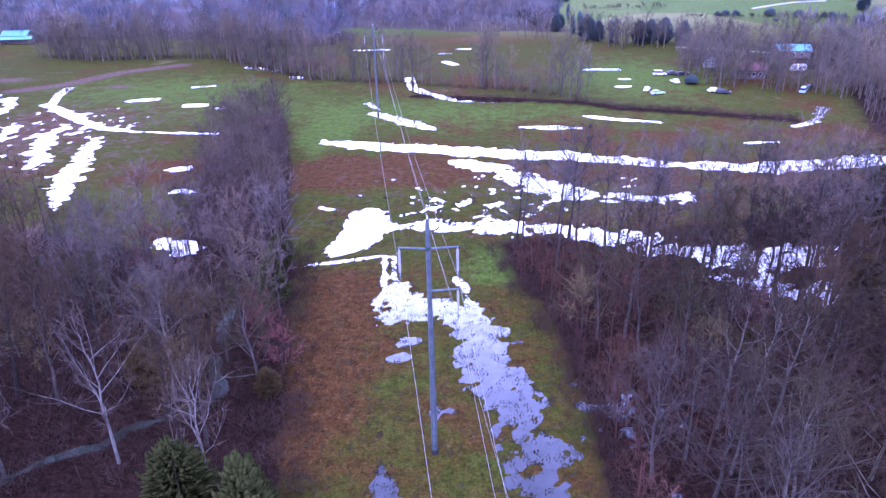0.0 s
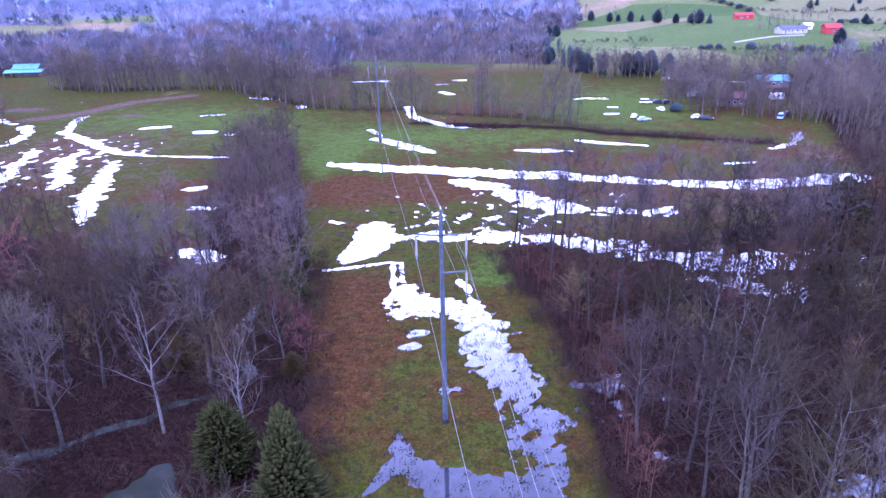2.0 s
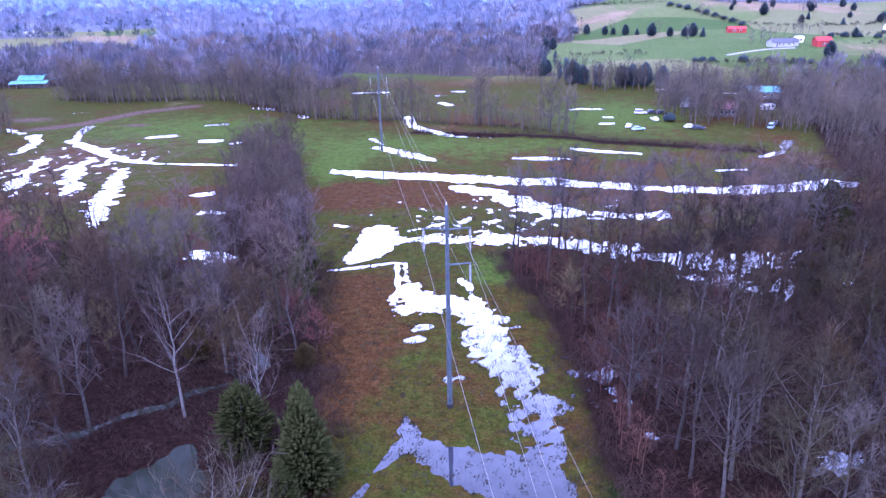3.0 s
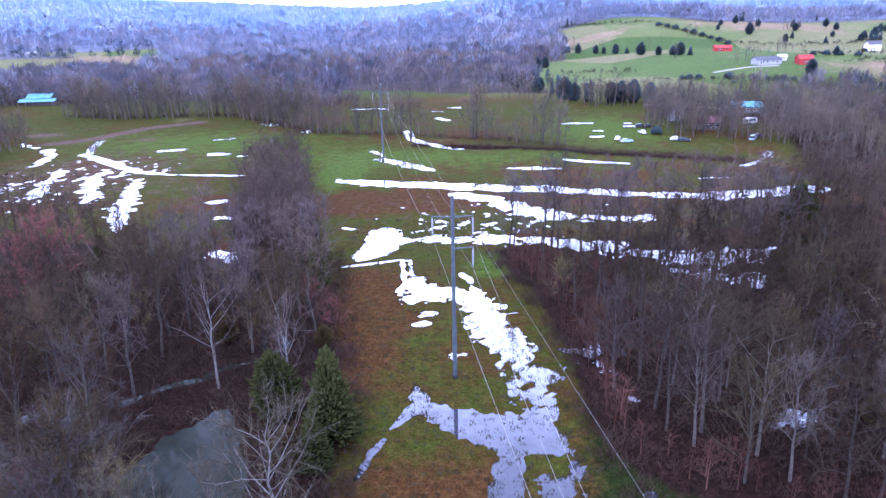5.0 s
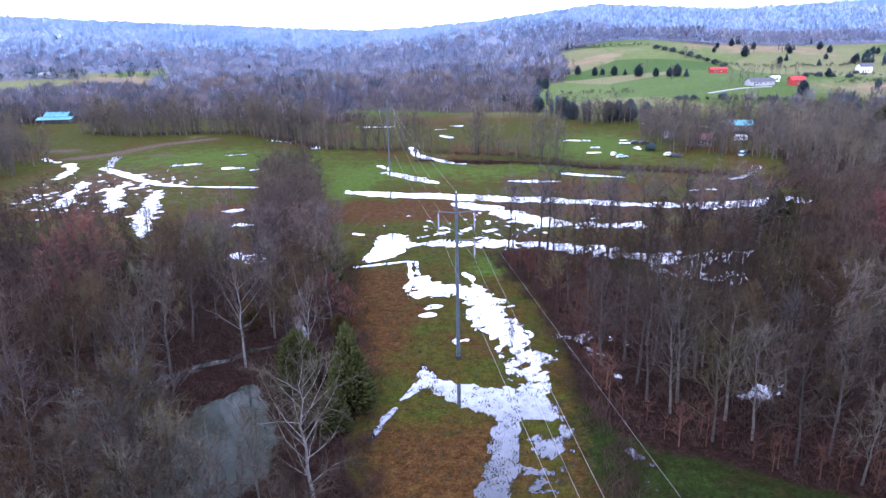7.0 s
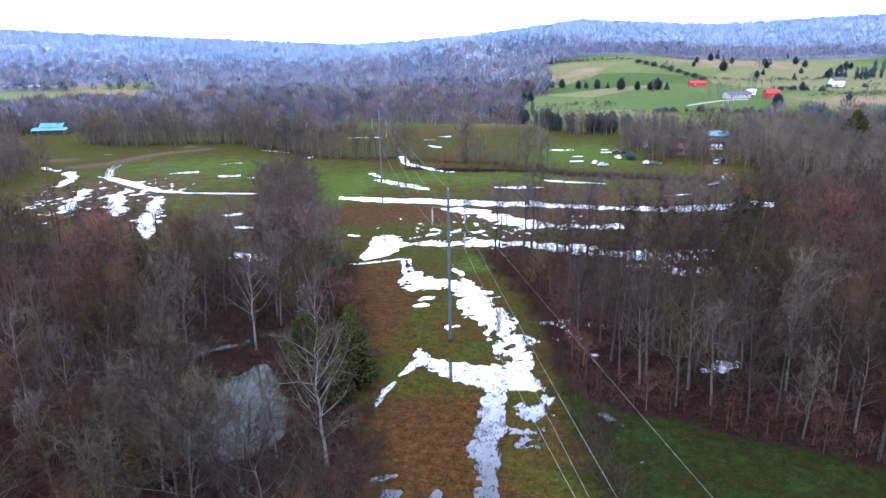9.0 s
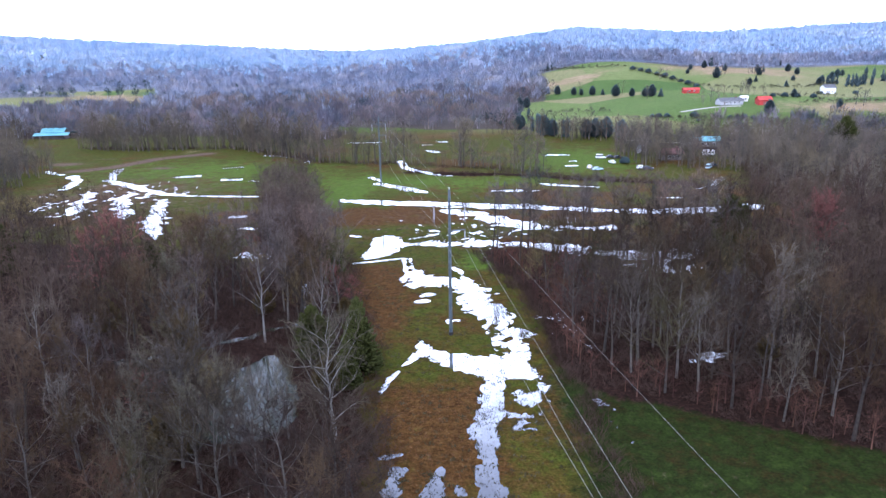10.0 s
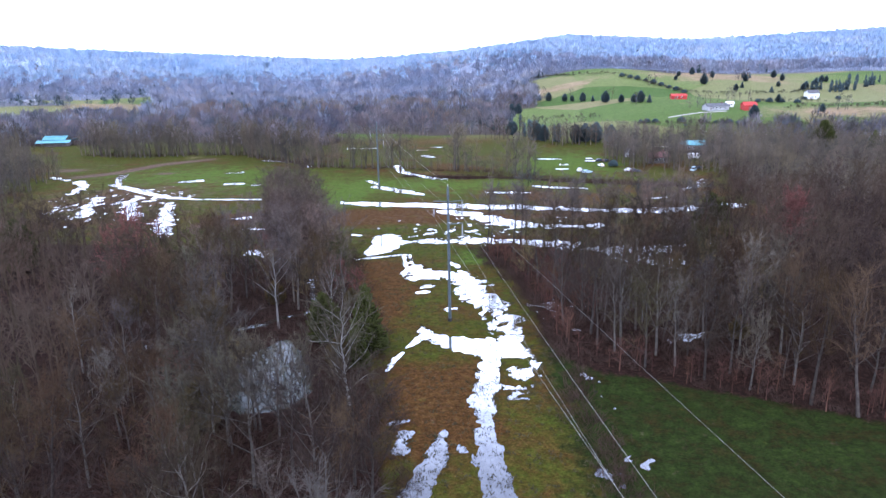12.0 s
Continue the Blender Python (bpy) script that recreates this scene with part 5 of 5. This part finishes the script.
def wire(a, b, sag, label, thick=0.015):
    """A hanging wire from a to b."""
    cu = bpy.data.curves.new("power_wire", "CURVE")
    cu.dimensions, cu.bevel_depth, cu.bevel_resolution = "3D", thick, 1
    sp = cu.splines.new("POLY")
    n = 40
    sp.points.add(n)
    for k in range(n + 1):
        u = k / n
        sp.points[k].co = (a[0] + (b[0] - a[0]) * u, a[1] + (b[1] - a[1]) * u, a[2] + (b[2] - a[2]) * u - 4 * sag * u * (1 - u), 1)
    cu.materials.append(WIRE)
    return tagged(new("power_wire", cu), label, "power wire", group="power line wires")


ENDS = {"left": ((-7.54, 49.75, 19.95), (30.4, -140, 20)), "right": ((-2.56, 50.05, 19.95), (28.4, -140, 20)), "low": ((-2.56, 50.05, 15.85), (28.8, -140, 16)), "shield": ((-5.05, 49.9, 25.6), (34.4, -140, 25.5))}
for key, (a, b) in ENDS.items():
    wire(a, b, 1.2 if key == "shield" else 3.2, "thin pale wire of the overhead power line", 0.008 if key == "shield" else 0.015)
for (a, _), b in zip(ENDS.values(), ((-35.45, 188.5, 19.95), (-30.55, 189.5, 19.95), (-30.55, 189.5, 15.85), (-33, 189, 25.6))):
    wire(a, b, 1.0 if a[2] > 25 else 2.6, "thin pale wire of the overhead power line")


# ---- farm buildings ----
def gable(bm, w, d, z0, z1, thick, over):
    """Two sloping roof slabs over a body w wide (x) and d deep (y), the ridge along x."""
    for sgn in (-1, 1):
        run = d / 2 + over
        drop = (z1 - z0) * over / (d / 2)
        v = [bm.verts.new(p) for p in ((-w / 2 - over, 0, z1), (w / 2 + over, 0, z1), (w / 2 + over, sgn * run, z0 - drop), (-w / 2 - over, sgn * run, z0 - drop),
                                       (-w / 2 - over, 0, z1 + thick), (w / 2 + over, 0, z1 + thick), (w / 2 + over, sgn * run, z0 - drop + thick), (-w / 2 - over, sgn * run, z0 - drop + thick))]
        for q in ((0, 1, 2, 3), (7, 6, 5, 4), (0, 4, 5, 1), (1, 5, 6, 2), (2, 6, 7, 3), (3, 7, 4, 0)):
            bm.faces.new([v[k] for k in q])
    bmesh.ops.recalc_face_normals(bm, faces=bm.faces)
    return bm


def building(name, w, d, h, rise, wall_mat, roof_mat, label, category, windows=2, door=True, chimney=False, skirt=0.0):
    """A gabled building: walls, roof, door and framed windows on its two long sides; skirt adds low side roofs on posts."""
    top = tagged(new(name), label, category)
    bm = box(bmesh.new(), -w / 2, w / 2, -d / 2, d / 2, -0.3, h)
    for x in (-w / 2, w / 2):
        tri = [bm.verts.new(p) for p in ((x, -d / 2, h), (x, d / 2, h), (x, 0, h + rise))]
        bm.faces.new(tri)
    part("wall", bm, wall_mat, top)
    roof = part("roof", gable(bmesh.new(), w, d, h + 0.03, h + rise + 0.03, 0.14, 0.45), roof_mat, top)
    for k in range(int(w // 1.2)):
        x = -w / 2 + 0.6 + 1.2 * k
        bm = bmesh.new()
        for sgn in (-1, 1):
            beam(bm, (x, 0, h + rise + 0.19), (x, sgn * (d / 2 + 0.4), h + 0.16 - rise * 0.4 / (d / 2)), 0.05, 0.05, 4)
        part("roof_seam", bm, roof_mat, roof)
    for sgn in (-1, 1):
        y = sgn * d / 2
        for k in range(windows):
            x = -w / 2 + w * (k + 1) / (windows + 1) + (0.7 if door and k == 0 else 0)
            frame_ob = part("window_frame", box(bmesh.new(), x - 0.6, x + 0.6, y - 0.06, y + 0.06, 0.95, 2.25, 0.02), WHITE, top)
            part("pane", box(bmesh.new(), x - 0.5, x + 0.5, y - 0.08, y + 0.08, 1.05, 2.15), GLASS, frame_ob)
        if door and sgn < 0:
            x = -w / 2 + w / (windows + 1) - 0.9
            part("door", box(bmesh.new(), x - 0.48, x + 0.48, y - 0.07, y + 0.02, 0.0, 2.05, 0.02), PLANK, top, "weathered plank door")
    if chimney:
        part("chimney", box(bmesh.new(), w * 0.25, w * 0.25 + 0.8, -0.4, 0.4, h, h + rise + 0.9, 0.03), RUST, top)
    if skirt:
        for sgn in (-1, 1):
            bm = bmesh.new()
            v = [bm.verts.new(p) for z in (0, 0.12) for p in ((-w / 2 - skirt, sgn * d / 2, h - 0.4 + z), (w / 2 + skirt, sgn * d / 2, h - 0.4 + z), (w / 2 + skirt, sgn * (d / 2 + skirt), h - 1.7 + z), (-w / 2 - skirt, sgn * (d / 2 + skirt), h - 1.7 + z))]
            for q in ((0, 1, 2, 3), (7, 6, 5, 4), (0, 4, 5, 1), (1, 5, 6, 2), (2, 6, 7, 3), (3, 7, 4, 0)):
                bm.faces.new([v[k] for k in q])
            bmesh.ops.recalc_face_normals(bm, faces=bm.faces)
            part("side_roof", bm, roof_mat, top)
            for k in range(6):
                x = -w / 2 - skirt + 0.3 + (w + 2 * skirt - 0.6) * k / 5
                part("post", box(bmesh.new(), x - 0.1, x + 0.1, sgn * (d / 2 + skirt) - 0.3, sgn * (d / 2 + skirt) - 0.1, -0.3, h - 1.62), PLANK, top)
    return top


def place(ob, x, y, turn=0):
    ob.matrix_basis = pose(x, y, height_at(x, y), 0, 0, turn)
    return ob


place(building("cattle_barn", 13, 8, 4.2, 2.0, PLANK, TEAL, "long low cattle barn with a teal metal roof and side sheds", "barn", 0, False, skirt=3.6), -251, 346, 8)
place(building("shed_barn", 12.5, 8, 3.0, 1.8, PLANK, TEAL, "weathered farm shed with a teal metal roof", "barn", 3, True), 122, 285, -6)
place(building("farm_house", 9.5, 7, 2.9, 2.0, PLANK, RUST, "old farmhouse with a rusty red metal roof behind bare trees", "house", 3, True, True), 91, 243, 5)
place(building("white_cottage", 5.5, 5, 2.6, 1.8, FADED, SHINGLE, "small white gabled cottage among bare trees", "house", 1), 84, 265, 80)
place(building("hill_house", 17, 8, 2.8, 1.8, FADED, SHINGLE, "white ranch house with a dark roof on the hill", "house", 4, True, True), 191, 434, 10)
place(building("red_barn", 9, 7, 3.4, 2.2, RED, RED, "bright red barn beside the hill house", "barn", 1), 214, 431, 0)
place(building("white_shed", 5, 4, 2.5, 1.2, WHITE, WHITE, "small white shed beside the red barn", "shed", 1), 206, 446, 0)
place(building("red_shed", 13, 7, 2.8, 1.5, RED, RED, "low red shed at the pasture edge", "shed", 2), 194, 526, -5)
place(building("white_house", 9, 8, 5.0, 2.2, WHITE, SHINGLE, "two-storey white house on the far pasture", "house", 2), 304, 516, 0)
for x, y, w in ((-449, 948, 22), (-412, 962, 16), (-560, 872, 18), (-500, 725, 16)):
    place(building("far_farm_shed", w, 9, 3.6, 2.0, FADED, FADED, "pale farm building far off across the valley", "shed", 3), x, y, 5)


# ---- parked vehicles ----
def car(paint, label, long=4.5, tall=1.45, boxy=False):
    """A parked car: body, cabin, windows, lamps and wheels with rims; the nose points along x."""
    top = tagged(new("parked_car"), label, "car", group="parked cars")
    w = 0.88
    prof = [(-0.5, 0.35), (-0.5, 0.85), (-0.42, 0.98), (-0.30, 1.0), (0.22, 0.98), (0.44, 0.85), (0.5, 0.6), (0.5, 0.35)]
    cab = [(-0.40, 0.96), (-0.34, 1.0), (0.02, 1.0), (0.20, 0.96)] if not boxy else [(-0.48, 0.96), (-0.47, 1.0), (0.16, 1.0), (0.26, 0.96)]

    def extrude(points, half, taper=1.0):
        bm = bmesh.new()
        a = [bm.verts.new((x * long, -half * (taper if k in (1, 2) and taper < 1 else 1), z)) for k, (x, z) in enumerate(points)]
        b = [bm.verts.new((x * long, half * (taper if k in (1, 2) and taper < 1 else 1), z)) for k, (x, z) in enumerate(points)]
        bm.faces.new(a)
        bm.faces.new(b[::-1])
        n = len(points)
        for k in range(n):
            bm.faces.new((a[(k + 1) % n], a[k], b[k], b[(k + 1) % n]))
        bmesh.ops.recalc_face_normals(bm, faces=bm.faces)
        bmesh.ops.bevel(bm, geom=[e for e in bm.edges], offset=0.05, segments=2, affect="EDGES")
        return bm

    body = part("body", extrude(prof, w), paint, top)
    roof_line = [(x, 0.95 if k in (0, 3) else tall) for k, (x, z) in enumerate(cab)]
    cabin = part("cabin", extrude(roof_line, w * 0.92, 0.82), paint, top)
    glass_line = [(cab[0][0] * 1.02, 1.02), (cab[1][0], tall - 0.1), (cab[2][0] + 0.01, tall - 0.1), (cab[3][0] + 0.02, 1.02)]
    part("windows", extrude(glass_line, w * 0.935, 0.86), GLASS, cabin, "dark car windows")
    for sy in (-0.55, 0.55):
        part("headlight", box(bmesh.new(), long * 0.47, long * 0.505, sy - 0.16, sy + 0.16, 0.62, 0.76, 0.02), WHITE, body)
        part("tail_light", box(bmesh.new(), -long * 0.505, -long * 0.48, sy - 0.14, sy + 0.14, 0.66, 0.82, 0.02), RED, body)
    for sx in (-0.31, 0.31):
        for sy in (-0.8, 0.8):
            bm = bmesh.new()
            beam(bm, (sx * long, sy - 0.11, 0.33), (sx * long, sy + 0.11, 0.33), 0.33, 0.33, 14)
            wheel = part("tyre", bm, TYRE, top)
            bm = bmesh.new()
            beam(bm, (sx * long, sy - 0.12, 0.33), (sx * long, sy + 0.12, 0.33), 0.19, 0.19, 10)
            part("rim", bm, STEEL, wheel)
    return top


white_car = car(WHITE, "white car parked on the grass")
place(white_car, 51, 220.5, 70)
for x, y, turn in ((63, 233, 100), (72, 218, 10)):
    place(copy_thing(white_car, Matrix()), x, y, turn)
place(car(CAR_BLUE, "pale blue car parked on the grass"), 53.2, 215, 20)
dark_car = car(CAR_DARK, "dark car parked behind the grass lot")
place(dark_car, 66, 248, 0)
for x, y, turn in ((69, 247, 15), (74, 216, -10), (103, 222, 40)):
    place(copy_thing(dark_car, Matrix()), x, y, turn)
place(car(CAR_BLUE, "pale blue van parked beside the farmyard", 5.2, 1.9, True), 99, 217, 60)
place(car(WHITE, "small white van parked in the grass", 4.6, 1.9, True), 61, 247, 0)


def camper(x, y):
    """A white camper trailer: rounded shell, windows, door, two wheels and a drawbar."""
    top = tagged(new("camper_trailer"), "white camper trailer parked by the farm shed", "trailer")
    part("shell", box(bmesh.new(), -2.8, 2.8, -1.15, 1.15, 0.55, 2.9, 0.5), WHITE, top)
    for px in (-1.7, 0.2, 1.7):
        part("window", box(bmesh.new(), px - 0.45, px + 0.45, -1.18, 1.18, 1.6, 2.2, 0.03), GLASS, top)
    part("drawbar", box(bmesh.new(), 2.7, 4.0, -0.08, 0.08, 0.45, 0.6, 0.02), STEEL, top)
    for sy in (-0.95, 0.95):
        bm = bmesh.new()
        beam(bm, (0, sy - 0.12, 0.36), (0, sy + 0.12, 0.36), 0.36, 0.36, 14)
        part("tyre", bm, TYRE, top)
    return place(top, x, y, 5)


camper(111, 251)


# ---- lanes ----
GRAVEL = material("pale_gravel", [(0.3, (0.24, 0.22, 0.20)), (0.7, (0.36, 0.34, 0.31))], 0.6, 0.95, bump=0.3, world_space=True)


def lane(name, spine, width, label):
    """A gravel lane laid over the ground along a line of points, with a raised crown and sloping shoulders."""
    bm = bmesh.new()
    pts = []
    for (x0, y0), (x1, y1) in zip(spine, spine[1:]):
        n = max(int(math.hypot(x1 - x0, y1 - y0) / 3), 1)
        pts += [(x0 + (x1 - x0) * k / n, y0 + (y1 - y0) * k / n) for k in range(n)]
    pts.append(spine[-1])
    rows = []
    for k, (x, y) in enumerate(pts):
        ax, ay = pts[max(k - 1, 0)]
        bx, by = pts[min(k + 1, len(pts) - 1)]
        l = math.hypot(bx - ax, by - ay)
        nx, ny = -(by - ay) / l, (bx - ax) / l
        row = []
        for off, up in ((-0.5, -0.1), (-0.4, 0.12), (0, 0.18), (0.4, 0.12), (0.5, -0.1)):
            px, py = x + nx * off * width, y + ny * off * width
            row.append(bm.verts.new((px, py, height_at(px, py) + up)))
        rows.append(row)
    for a, b in zip(rows, rows[1:]):
        for k in range(4):
            bm.faces.new((a[k], b[k], b[k + 1], a[k + 1]))
    bmesh.ops.recalc_face_normals(bm, faces=bm.faces)
    me = bpy.data.meshes.new(name)
    bm.to_mesh(me)
    bm.free()
    me.materials.append(GRAVEL)
    return tagged(new(name, me), label, "lane", kind="structure")


lane("road_farm", [(84, 314), (96, 308), (106, 301), (118, 296)], 2.6, "pale gravel lane behind the farmyard")
lane("road_hill", [(152, 420), (164, 424), (178, 427), (196, 426)], 2.8, "pale gravel drive up to the hill house")
